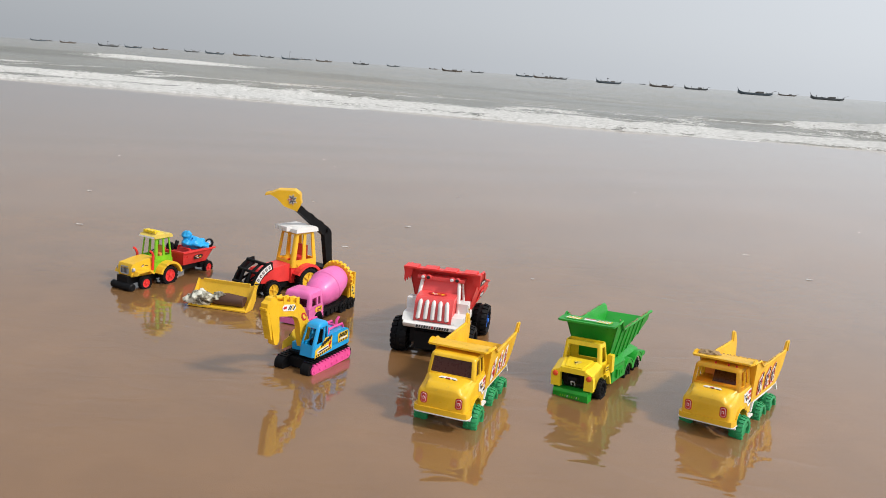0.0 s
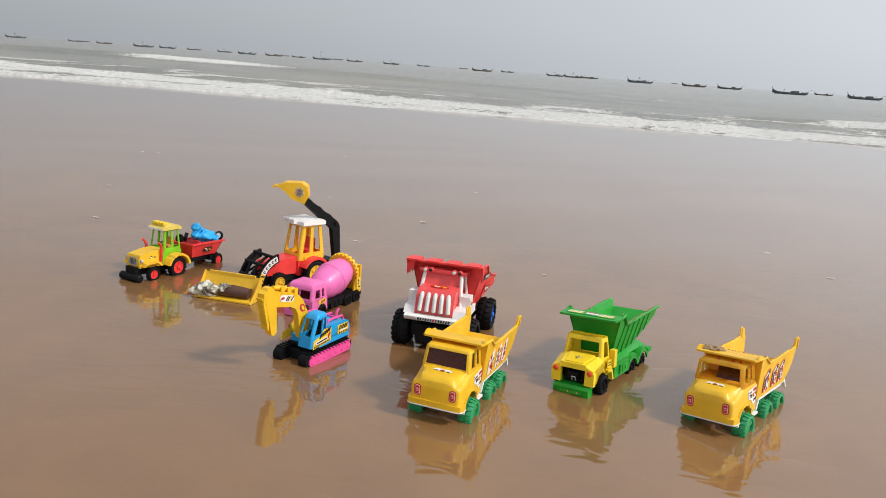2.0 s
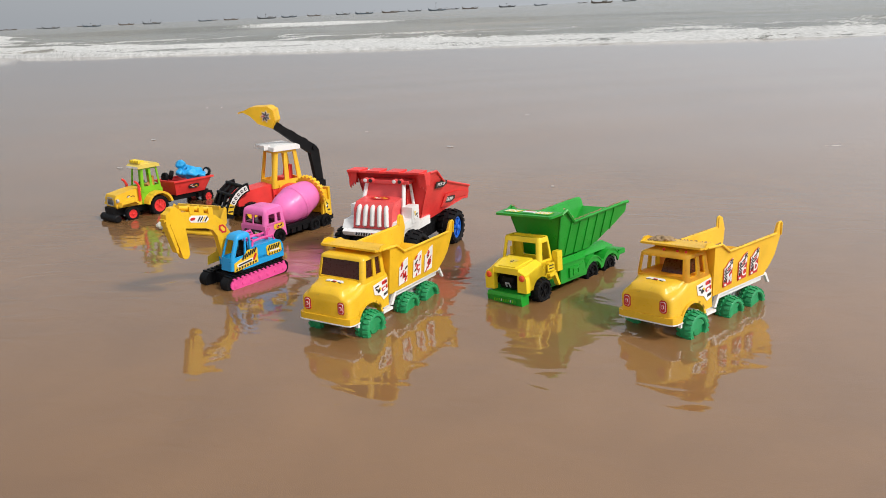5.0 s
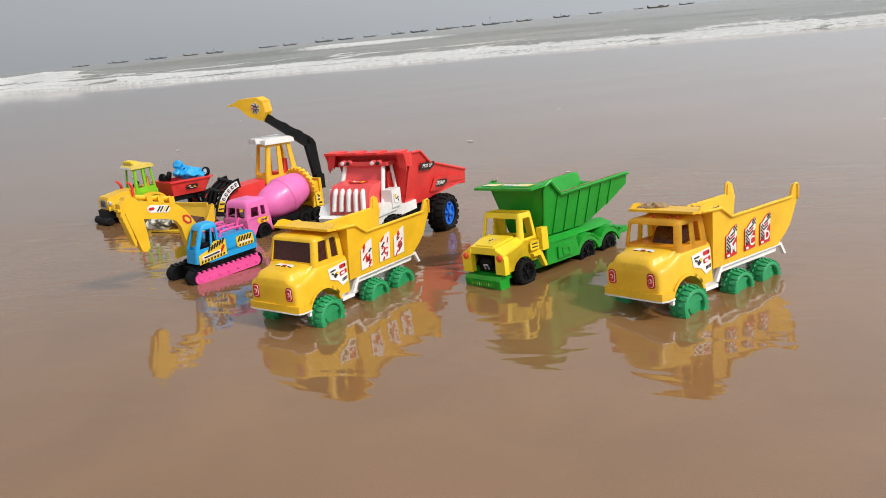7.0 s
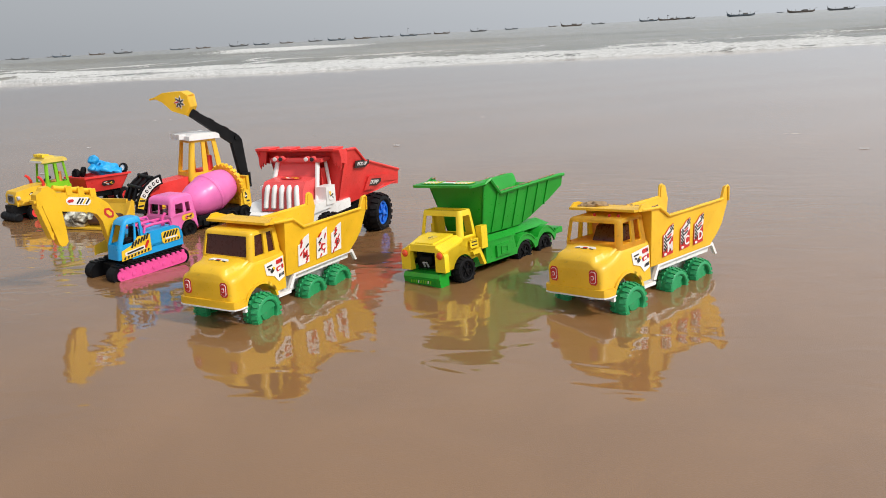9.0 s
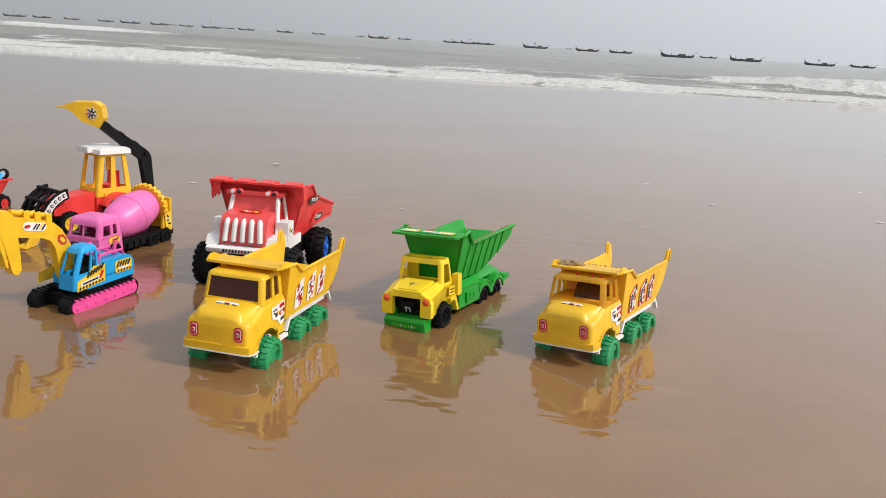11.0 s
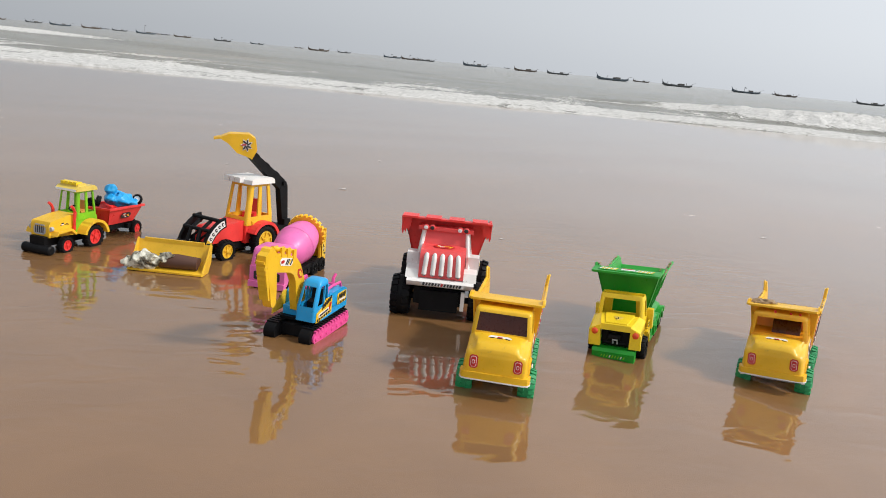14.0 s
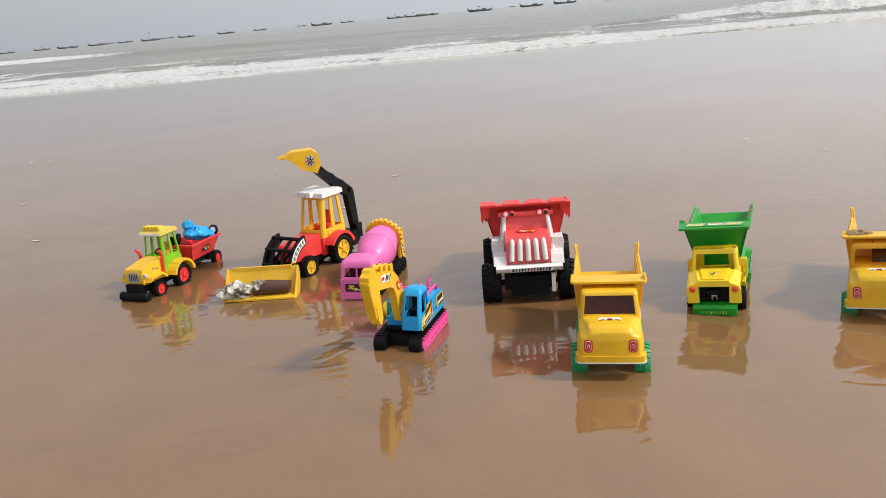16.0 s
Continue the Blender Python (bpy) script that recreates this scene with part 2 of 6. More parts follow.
def moulded(ob, size):
    """Melts the overlapping lumps of a part into one skin."""
    mod = ob.modifiers.new("skin", "REMESH")
    mod.mode, mod.voxel_size, mod.use_smooth_shade = "VOXEL", size, True
    return ob


def thing(name, m, label, category, group=""):
    ob = new(name)
    ob.empty_display_size = 0.05
    ob.matrix_basis = m
    return tagged(ob, label, category, group)


def soften(bm, verts, width, segs=2):
    edges = {e for v in verts for e in v.link_edges}
    sharp = [e for e in edges if len(e.link_faces) == 2 and e.calc_face_angle(0) > 0.5]
    if width and sharp:
        bmesh.ops.bevel(bm, geom=sharp, offset=width, segments=segs, affect="EDGES", clamp_overlap=True)


def box(bm, x0, x1, y0, y1, z0, z1, r=0.001):
    v = [bm.verts.new(p) for p in ((x0, y0, z0), (x1, y0, z0), (x1, y1, z0), (x0, y1, z0), (x0, y0, z1), (x1, y0, z1), (x1, y1, z1), (x0, y1, z1))]
    for f in ((3, 2, 1, 0), (4, 5, 6, 7), (0, 1, 5, 4), (1, 2, 6, 5), (2, 3, 7, 6), (3, 0, 4, 7)):
        bm.faces.new([v[i] for i in f])
    soften(bm, v, r)
    return bm


def slab(bm, pts, off, r=0.0):
    """A flat outline of points, thickened by the vector off."""
    off = Vector(off)
    a = [bm.verts.new(p) for p in pts]
    b = [bm.verts.new(Vector(p) + off) for p in pts]
    bm.faces.new(a)
    bm.faces.new(list(reversed(b)))
    n = len(a)
    for i in range(n):
        bm.faces.new((a[i], b[i], b[(i + 1) % n], a[(i + 1) % n]))
    soften(bm, a + b, r)
    return bm


def prism(bm, yz, x0, x1, r=0.001):
    """A side outline (y, z) drawn out across x."""
    return slab(bm, [(x0, y, z) for y, z in yz], (x1 - x0, 0, 0), r)


def pierced(bm, outer, inner, off, r=0.0):
    """A four-cornered panel with a four-cornered opening."""
    off = Vector(off)
    o, i = [Vector(p) for p in outer], [Vector(p) for p in inner]
    A = [bm.verts.new(p) for p in o]
    B = [bm.verts.new(p) for p in i]
    C = [bm.verts.new(p + off) for p in o]
    D = [bm.verts.new(p + off) for p in i]
    for k in range(4):
        j = (k + 1) % 4
        for q in ((A[k], A[j], B[j], B[k]), (C[j], C[k], D[k], D[j]), (A[j], A[k], C[k], C[j]), (B[k], B[j], D[j], D[k])):
            bm.faces.new(q)
    soften(bm, A + C, r)
    return bm


def lathe(bm, profile, seg=28, m=Matrix(), closed=False):
    """Turns (radius, along x) about the x axis."""
    rings = []
    for k in range(seg):
        a = 2 * math.pi * k / seg
        rings.append([bm.verts.new(m @ Vector((x, r * math.cos(a), r * math.sin(a)))) for r, x in profile])
    n = len(profile)
    for k in range(seg):
        p, q = rings[k], rings[(k + 1) % seg]
        for i in range(n if closed else n - 1):
            j = (i + 1) % n
            bm.faces.new((p[i], p[j], q[j], q[i]))
    if not closed:
        bm.faces.new([r[0] for r in rings])
        bm.faces.new([r[-1] for r in rings])
    return bm


def tube(bm, pts, r, seg=8, squash=1.0):
    """A round or flattened rod along points."""
    pts = [Vector(p) for p in pts]
    rings = []
    for i, p in enumerate(pts):
        d = (pts[min(i + 1, len(pts) - 1)] - pts[max(i - 1, 0)]).normalized()
        s = d.cross(Vector((0, 0, 1)))
        s = Vector((1, 0, 0)) if s.length < 1e-4 else s.normalized()
        u = s.cross(d)
        rr = r[i] if isinstance(r, (list, tuple)) else r
        rings.append([bm.verts.new(p + (s * math.cos(a) * rr * squash + u * math.sin(a) * rr)) for a in (2 * math.pi * k / seg for k in range(seg))])
    for p, q in zip(rings, rings[1:]):
        for k in range(seg):
            bm.faces.new((p[k], p[(k + 1) % seg], q[(k + 1) % seg], q[k]))
    bm.faces.new(rings[0])
    bm.faces.new(list(reversed(rings[-1])))
    return bm


def cuboid(bm, m, sx, sy, sz, r=0.0):
    v = [bm.verts.new(m @ Vector((x * sx / 2, y * sy / 2, z * sz / 2))) for x, y, z in ((-1, -1, -1), (1, -1, -1), (1, 1, -1), (-1, 1, -1), (-1, -1, 1), (1, -1, 1), (1, 1, 1), (-1, 1, 1))]
    for f in ((3, 2, 1, 0), (4, 5, 6, 7), (0, 1, 5, 4), (1, 2, 6, 5), (2, 3, 7, 6), (3, 0, 4, 7)):
        bm.faces.new([v[i] for i in f])
    soften(bm, v, r)
    return bm


def frame_m(o, u, v):
    """A pose whose x runs along u, y along v, z out of the face."""
    u, v = Vector(u).normalized(), Vector(v).normalized()
    n = u.cross(v).normalized()
    v = n.cross(u)
    return Matrix(((u.x, v.x, n.x, o[0]), (u.y, v.y, n.y, o[1]), (u.z, v.z, n.z, o[2]), (0, 0, 0, 1)))


BADGES = set()


def badge(name, parent, m, w, h, mat, lift=0.0, label="", corner=0.25, shape=None):
    """A thin sticker or moulded plate lying on a face."""
    c = min(w, h) * corner
    out = shape or [(-w / 2 + c, -h / 2), (w / 2 - c, -h / 2), (w / 2, -h / 2 + c), (w / 2, h / 2 - c), (w / 2 - c, h / 2), (-w / 2 + c, h / 2), (-w / 2, h / 2 - c), (-w / 2, -h / 2 + c)]
    bm = slab(bmesh.new(), [(x, y, lift) for x, y in out], (0, 0, 0.0005))
    if parent not in BADGES:
        while parent.parent:              # stickers hang on the thing itself
            m = parent.matrix_basis @ m
            parent = parent.parent
    ob = part(name, bm, mat, parent, label, m, smooth=False)
    BADGES.add(ob)
    return ob


def letters(name, text, size, mat, parent, m, lift=0.0012):
    cu = bpy.data.curves.new(name, "FONT")
    cu.body, cu.size, cu.align_x, cu.align_y, cu.extrude = text, size, "CENTER", "CENTER", 0.0002
    cu.offset = size * 0.02
    tmp = new(name + "_curve", cu)
    me = bpy.data.meshes.new_from_object(tmp.evaluated_get(bpy.context.evaluated_depsgraph_get()))
    bpy.data.objects.remove(tmp)
    me.materials.clear()
    me.materials.append(mat)
    return part(name, me, mat, parent, "", m @ Matrix.Translation((0, 0, lift)))


def cab_shell(levels, band, front=(), side=(), back=(), r=0.006, thick=0.0022, cap=True):
    """A moulded cab with rounded corners: (z, half width, front y, back y) from sill to roof, windows cut in one band as spans (0 to 1) of each side."""
    bm = bmesh.new()

    def cuts(spans):
        return sorted({0.0, 1.0, *(v for w in spans for v in w)})

    def flags(stops, spans):
        return [any(a <= p + 1e-6 and q <= b + 1e-6 for a, b in spans) for p, q in zip(stops, stops[1:])]
    F, S, B = cuts(front), cuts(side), cuts(back)
    arc = [False] * 4
    is_open = flags(F, front) + arc + flags(S, side) + arc + flags(B, back) + arc + flags(S, side)[::-1] + arc

    def ring(z, W, y0, y1):
        q = min(r, W * 0.6)
        pts = [(-W + q + f * 2 * (W - q), y0) for f in F]

        def corner(cx, cy, a0):
            pts.extend((cx + q * math.cos(radians(a0 + d)), cy + q * math.sin(radians(a0 + d))) for d in (22.5, 45, 67.5))
        corner(W - q, y0 + q, -90)
        pts.extend((W, y0 + q + f * (y1 - y0 - 2 * q)) for f in S)
        corner(W - q, y1 - q, 0)
        pts.extend((W - q - f * 2 * (W - q), y1) for f in B)
        corner(-W + q, y1 - q, 90)
        pts.extend((-W, y0 + q + f * (y1 - y0 - 2 * q)) for f in reversed(S))
        corner(-W + q, y0 + q, 180)
        return [bm.verts.new((x, y, z)) for x, y in pts]
    rings = [ring(*lv) for lv in levels]
    n = len(rings[0])
    for j, (p, q) in enumerate(zip(rings, rings[1:])):
        for k in range(n):
            if not (j == band and is_open[k]):
                bm.faces.new((p[k], p[(k + 1) % n], q[(k + 1) % n], q[k]))
    if cap:
        bm.faces.new(rings[-1])
    bmesh.ops.recalc_face_normals(bm, faces=bm.faces)
    bmesh.ops.solidify(bm, geom=bm.faces[:], thickness=thick)
    return bm


WHEELS = {}


def wheel_mesh(r, w, lugs, tyre, hub):
    """A toy wheel: cross-lugged tyre with a dished, spoked hub on both sides."""
    key = (r, w, lugs, tyre.name, hub.name)
    if key not in WHEELS:
        h = w / 2
        bm = bmesh.new()
        lathe(bm, [(r * 0.60, -h * 0.45), (r * 0.64, -h * 0.90), (r * 0.70, -h), (r * 0.82, -h * 0.98), (r * 0.91, -h * 0.84), (r * 0.955, -h * 0.58), (r * 0.965, 0),
                   (r * 0.955, h * 0.58), (r * 0.91, h * 0.84), (r * 0.82, h * 0.98), (r * 0.70, h), (r * 0.64, h * 0.90), (r * 0.60, h * 0.45)], 32, closed=True)
        for k in range(lugs):
            for s in (-1, 1):
                b = 2 * math.pi * (k + (0.5 if s > 0 else 0)) / lugs
                m = Matrix.Rotation(b, 4, "X") @ Matrix.Translation((s * h * 0.60, 0, r * 0.945)) @ Matrix.Rotation(s * 0.30, 4, "Y")
                cuboid(bm, m, h * 0.74, 2 * math.pi * r / lugs * 0.55, r * 0.10, r * 0.02)
        t = mesh_of("tyre", bm, tyre, True)
        bm = bmesh.new()
        lathe(bm, [(r * 0.635, -h * 0.5), (r * 0.635, h * 0.5)], 28)
        if hub is tyre:                   # one-piece wheels: a plain dish with a half-moon step
            for s in (-1, 1):
                lathe(bm, [(r * 0.40, s * h * 0.4), (r * 0.40, s * h * 0.62), (r * 0.34, s * h * 0.70)], 20)
                slab(bm, [(s * h * 0.5, r * 0.60 * math.cos(a), r * 0.60 * math.sin(a)) for a in np.linspace(0.2, math.pi - 0.2, 10)], (s * h * 0.32, 0, 0))
        for s in (() if hub is tyre else (-1, 1)):
            lathe(bm, [(r * 0.16, s * h * 0.3), (r * 0.16, s * h * 0.95), (r * 0.10, s * h * 1.05)], 12)
            for k in range(6):
                m = Matrix.Rotation(math.pi * k / 3, 4, "X") @ Matrix.Translation((s * h * 0.55, 0, r * 0.36))
                cuboid(bm, m, h * 0.35, r * 0.13, r * 0.52)
            lathe(bm, [(r * 0.52, s * h * 0.5), (r * 0.52, s * h * 0.72), (r * 0.635, s * h * 0.72), (r * 0.635, s * h * 0.5)], 24, closed=True)
        WHEELS[key] = (t, mesh_of("rim", bm, hub, True))
    return WHEELS[key]


def wheel(parent, x, y, z, r, w, tyre, hub, lugs=16, turn=0.0, label=""):
    t, h = wheel_mesh(r, w, lugs, tyre, hub)
    ob = part("wheel", t, tyre, parent, label, pose(x, y, z, turn))
    part("rim", h, hub, ob)
    return ob


def ground_z(x, y):
    return 0.012 - 0.012 * (y - 1.0)


def stand(x, y, heading, lean=0.0, pitch=0.0, sink=0.0):
    """Pose of a toy whose front middle stands at x, y; its back points heading degrees clockwise of +Y."""
    return pose(x, y, ground_z(x, y) - sink, pitch - 0.7, lean, -heading)


# ---- ground, sea ----
SHORE = radians(-20.5)                       # the shoreline's turn in the plan
SU, SV = Vector((math.cos(SHORE), math.sin(SHORE), 0)), Vector((-math.sin(SHORE), math.cos(SHORE), 0))
SEA_Z = -0.10


def grid(name, us, vs, height, mat, foam=None):
    U, V = np.meshgrid(us, vs)
    X, Y = U * SU.x + V * SV.x, U * SU.y + V * SV.y
    Z = height(U, V, X, Y)
    n, k = len(us), len(vs)
    idx = np.arange(n * k).reshape(k, n)
    quads = np.stack([idx[:-1, :-1], idx[:-1, 1:], idx[1:, 1:], idx[1:, :-1]], -1).reshape(-1, 4)
    me = bpy.data.meshes.new(name)
    me.from_pydata(np.stack([X, Y, Z], -1).reshape(-1, 3).tolist(), [], quads.tolist())
    me.materials.append(mat)
    for p in me.polygons:
        p.use_smooth = True
    if foam is not None:
        at = me.attributes.new("foam", "FLOAT", "POINT")
        at.data.foreach_set("value", foam(U, V).astype(np.float32).ravel())
    return tagged(new(name, me), kind="structure")


def wob(u, *terms):
    return sum(a * np.sin(u * f + p) for a, f, p in terms)


def sand_height(U, V, X, Y):
    z = 0.012 - 0.012 * (Y - 1.0)
    near = np.exp(-((X / 3) ** 2 + ((Y - 2) / 4) ** 2))
    z = z + near * 0.0012 * (np.sin(X * 5 + Y * 2) + np.sin(Y * 7 - X * 3))
    return np.where(V > 13, np.maximum(z, -0.4), np.clip(z, -0.4, 1.2))


def steps(*spans):
    out = [np.linspace(a, b, n, endpoint=False) for a, b, n in spans]
    return np.concatenate(out + [[spans[-1][1]]])


sand = grid("ground", steps((-3000, -60, 12), (-60, -4, 20), (-4, 5, 110), (5, 60, 20), (60, 3000, 12)),
            steps((-3000, -60, 10), (-60, -3, 18), (-3, 6, 110), (6, 40, 40)), sand_height, SAND)
tagged(sand, "smooth wet brown beach sand under a thin film of water", "sand")


def vnoise(x, y, seed):
    """Smooth value noise over the plan."""
    xi, yi = np.floor(x), np.floor(y)
    fx, fy = x - xi, y - yi
    fx, fy = fx * fx * (3 - 2 * fx), fy * fy * (3 - 2 * fy)

    def h(a, b):
        q = np.sin(a * 127.1 + b * 311.7 + seed * 74.7) * 43758.5453
        return q - np.floor(q)
    top = h(xi, yi) * (1 - fx) + h(xi + 1, yi) * fx
    low = h(xi, yi + 1) * (1 - fx) + h(xi + 1, yi + 1) * fx
    return top * (1 - fy) + low * fy


def puffs(U, V):
    """Cauliflower lumps of tumbling foam."""
    a = np.abs(2 * vnoise(U * 2.1, V * 2.6, 1) - 1)
    b = np.abs(2 * vnoise(U * 4.7, V * 5.5, 2) - 1)
    c = np.abs(2 * vnoise(U * 10.0, V * 11.0, 3) - 1)
    d = np.abs(2 * vnoise(U * 17.0, V * 15.0, 4) - 1)
    return 0.42 * a + 0.28 * b + 0.18 * c + 0.12 * d


def crest(U):
    return 16.0 + wob(U, (1.2, 0.13, 0.4), (0.6, 0.41, 2.0), (0.25, 1.3, 0.7))


def lip(U):
    return 9.9 + wob(U, (0.35, 0.23, 1.0), (0.2, 0.61, 0.3), (0.09, 1.9, 2.2), (0.04, 4.7, 1.1))


def sea_height(U, V, X, Y):
    fade = np.clip((60 - V) / 40, 0, 1)
    z = SEA_Z + 0 * U
    d = V - crest(U)
    size = 0.5 + 0.5 * np.sin(U * 0.11 - 0.35) + 0.2 * np.sin(U * 0.37)
    z = z + 0.30 * np.clip(size, 0.10, 1.3) * np.exp(-np.where(d < 0, (d / 0.7) ** 2, (d / 2.2) ** 2))
    d2 = V - 27 - wob(U, (2.0, 0.07, 2.0), (0.8, 0.23, 1.0))
    z = z + 0.20 * np.clip(0.4 + 0.8 * np.sin(U * 0.08 + 4.0), 0, 1.2) * np.exp(-np.where(d2 < 0, (d2 / 1.2) ** 2, (d2 / 3.0) ** 2))
    e = V - lip(U)
    roll = 0.45 + 0.75 * vnoise(U * 0.55, 0 * U, 5) + 0.35 * vnoise(U * 1.7, 0 * U, 6)
    z = z + 0.022 * roll * np.exp(-np.where(e < 1.3, ((e - 1.3) / 0.50) ** 2, ((e - 1.3) / 0.85) ** 2))
    lumps = puffs(U, V) - 0.3
    z = z + 0.105 * lumps * roll * np.exp(-((e - 2.5) / 0.95) ** 2)
    z = z + 0.014 * lumps * np.exp(-((e - 0.5) / 0.5) ** 2)
    z = z + 0.26 * lumps * np.clip(size - 0.2, 0, 1) * np.exp(-((d + 0.3) / 0.7) ** 2)
    z = z + fade * (0.012 * np.sin(V * 3.1 + 0.6 * U + np.sin(U)) + 0.016 * np.sin(V * 1.7 - 0.35 * U))
    return np.where(e < 0, np.minimum(z, 0.012 - 0.012 * (Y - 1.0) + 0.006 + e * 0.09), z)


def sea_foam(U, V):
    e = V - lip(U)
    bumps = puffs(U, V) - 0.3
    patch = 0.80 + 0.46 * vnoise(U * 0.7, V * 0.9, 8) + 0.75 * bumps
    f = 0.300 * patch * np.exp(-np.where(e < 2.6, 0, ((e - 2.6) / 1.1) ** 2))
    f = f - 0.17 * np.exp(-((e - 0.9) / 0.40) ** 2) * vnoise(U * 1.1, V * 0.8, 14)
    f = f + 0.10 * np.exp(-((e - 0.08) / 0.14) ** 2)
    # broken lace of foam on the backwash between the breakers
    lace = np.abs(2 * vnoise(U * 0.55, V * 1.5, 15) - 1)
    f = f + (0.20 * np.clip(0.45 - lace, 0, 1) / 0.45 + 0.10 * vnoise(U * 0.9, V * 0.5, 9)) * np.exp(-((e - 5.5) / 3.2) ** 2) + 0.09
    d = V - crest(U)
    size = np.clip(0.5 + 0.5 * np.sin(U * 0.11 - 0.35) + 0.2 * np.sin(U * 0.37), 0, 1.2)
    f = f + 0.9 * bumps * np.clip(size - 0.2, 0, 0.6) * np.exp(-((d + 0.3) / 0.9) ** 2)
    f = f + 1.15 * np.clip(size - 0.30, 0, 0.55) * (0.5 + 0.7 * vnoise(U * 0.8, V * 1.2, 12)) * np.exp(-((d + 0.35) / 0.6) ** 2)
    d2 = V - 27 - wob(U, (2.0, 0.07, 2.0), (0.8, 0.23, 1.0))
    f = f + 0.42 * np.clip(np.sin(U * 0.08 + 4.0) * np.sin(U * 0.21), 0, 1) * np.exp(-((d2 + 0.5) / 1.0) ** 2)
    return f - 0.25 * np.clip((V - 30) / 60, 0, 1)


sea = grid("water", steps((-3000, -70, 14), (-70, -22, 120), (-22, -15, 50), (-15, 14, 560), (14, 20, 40), (20, 70, 110), (70, 3000, 14)),
           steps((8.6, 12.6, 90), (12.6, 18, 80), (18, 34, 60), (34, 90, 40), (90, 4200, 40)), sea_height, SEA, sea_foam)
tagged(sea, "grey-brown sea with white breaking surf along the beach", "sea")


# ---- fishing boats at anchor near the horizon ----
def fishing_boat(m, mat, mast, heap, label):
    b = thing("fishing_boat", m, label, "boat", "fishing boats at anchor")
    L, W = 10.0, 1.7
    bm = bmesh.new()
    rings = []
    for i in range(15):
        s = i / 14 * 2 - 1
        w = W / 2 * max(0.04, 1 - abs(s) ** 2.6)
        top = 0.75 + 1.0 * max(0, s) ** 5 + 0.35 * max(0, -s) ** 5
        keel = -0.25 + 0.75 * abs(s) ** 5
        x = s * L / 2
        rings.append([bm.verts.new(p) for p in ((x, -w, top), (x, -w * 0.9, (top + keel) / 2), (x, 0, keel), (x, w * 0.9, (top + keel) / 2), (x, w, top), (x, w * 0.85, top - 0.02), (x, 0, keel + 0.2), (x, -w * 0.85, top - 0.02))])
    for p, q in zip(rings, rings[1:]):
        for k in range(8):
            bm.faces.new((p[k], p[(k + 1) % 8], q[(k + 1) % 8], q[k]))
    bm.faces.new(rings[0])
    bm.faces.new(list(reversed(rings[-1])))
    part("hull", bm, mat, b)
    for x in (-2.6, 0.2, 2.4):
        part("thwart", box(bmesh.new(), x - 0.15, x + 0.15, -0.7, 0.7, 0.6, 0.68, 0), POLE, b)
    part("prow_post", tube(bmesh.new(), [(L / 2 - 0.35, 0, 1.3), (L / 2 + 0.05, 0, 2.1), (L / 2 + 0.25, 0, 2.5)], [0.11, 0.08, 0.04], 6), mat, b)
    part("engine_pole", tube(bmesh.new(), [(-L / 2 + 0.9, 0.1, 0.7), (-L / 2 - 0.3, 0.2, 1.7), (-L / 2 - 1.0, 0.25, 1.9)], 0.06, 6), POLE, b)
    for k, x in enumerate((-3.2, -0.6, 1.9, 3.4)):
        h = 1.3 + 0.5 * math.sin(k * 2.3 + m.translation.x)
        part("pole", tube(bmesh.new(), [(x, 0.3, 0.4), (x + 0.25 * math.sin(k + m.translation.y), 0.3, h)], 0.07, 6), POLE, b)
    bm = box(bmesh.new(), -2.4, -0.9, -0.55, 0.55, 0.6, 1.35, 0.12)
    part("canopy", bm, POLE, b)
    if mast:
        part("mast", tube(bmesh.new(), [(0.6, 0, 0.2), (0.65, 0, mast)], [0.08, 0.04], 6), POLE, b)
        part("flag", slab(bmesh.new(), [(0.65, 0, mast), (0.65, 0, mast - 0.6), (-0.3, 0.1, mast - 0.4)], (0, 0.02, 0)), HULL, b)
    if heap:
        bm = bmesh.new()
        bmesh.ops.create_icosphere(bm, subdivisions=2, radius=0.6, matrix=pose(-1.0, 0, 0.9) @ Matrix.Diagonal((1.7, 0.9, 0.7, 1)))
        for v in bm.verts:
            v.co += noise.noise_vector(v.co * 2) * 0.15
        part("net_heap", bm, POLE, b)
    return b


# bearing from the sea's middle (degrees), distance (m), turn, mast height
BOATS = [(-37, 420, 10, 0), (-34.6, 390, 0, 2.6), (-32.5, 430, 6, 0), (-30.9, 360, 8, 3), (-27.5, 470, 0, 0), (-25.8, 440, 4, 0), (-23.4, 330, 6, 3.2),
         (-21.9, 400, -8, 0), (-20.2, 460, 0, 0), (-18.2, 430, 12, 2.6), (-16.7, 340, 5, 0), (-14.9, 360, 9, 0), (-13.2, 450, 0, 0), (-11.6, 330, 14, 5.2),
         (-9.3, 380, 6, 0), (-6.7, 370, -5, 2.8), (-4.4, 470, 0, 0), (-0.2, 290, 7, 0), (1.6, 460, 0, 0), (5.0, 340, 5, 2.6), (6.3, 310, -6, 3.0), (7.4, 350, 0, 0),
         (10.9, 240, 10, 2.6), (14.5, 260, 6, 0), (16.8, 270, -5, 0), (20.6, 190, 8, 0), (22.6, 380, 0, 0), (25.0, 210, 5, 0), (29.5, 230, 7, 2.6), (32, 300, 0, 0), (37, 260, 5, 0)]
far = random.Random(5)
BOATS += [(far.uniform(-40, 42), far.uniform(620, 900), far.uniform(-40, 40), 0) for _ in range(26)]
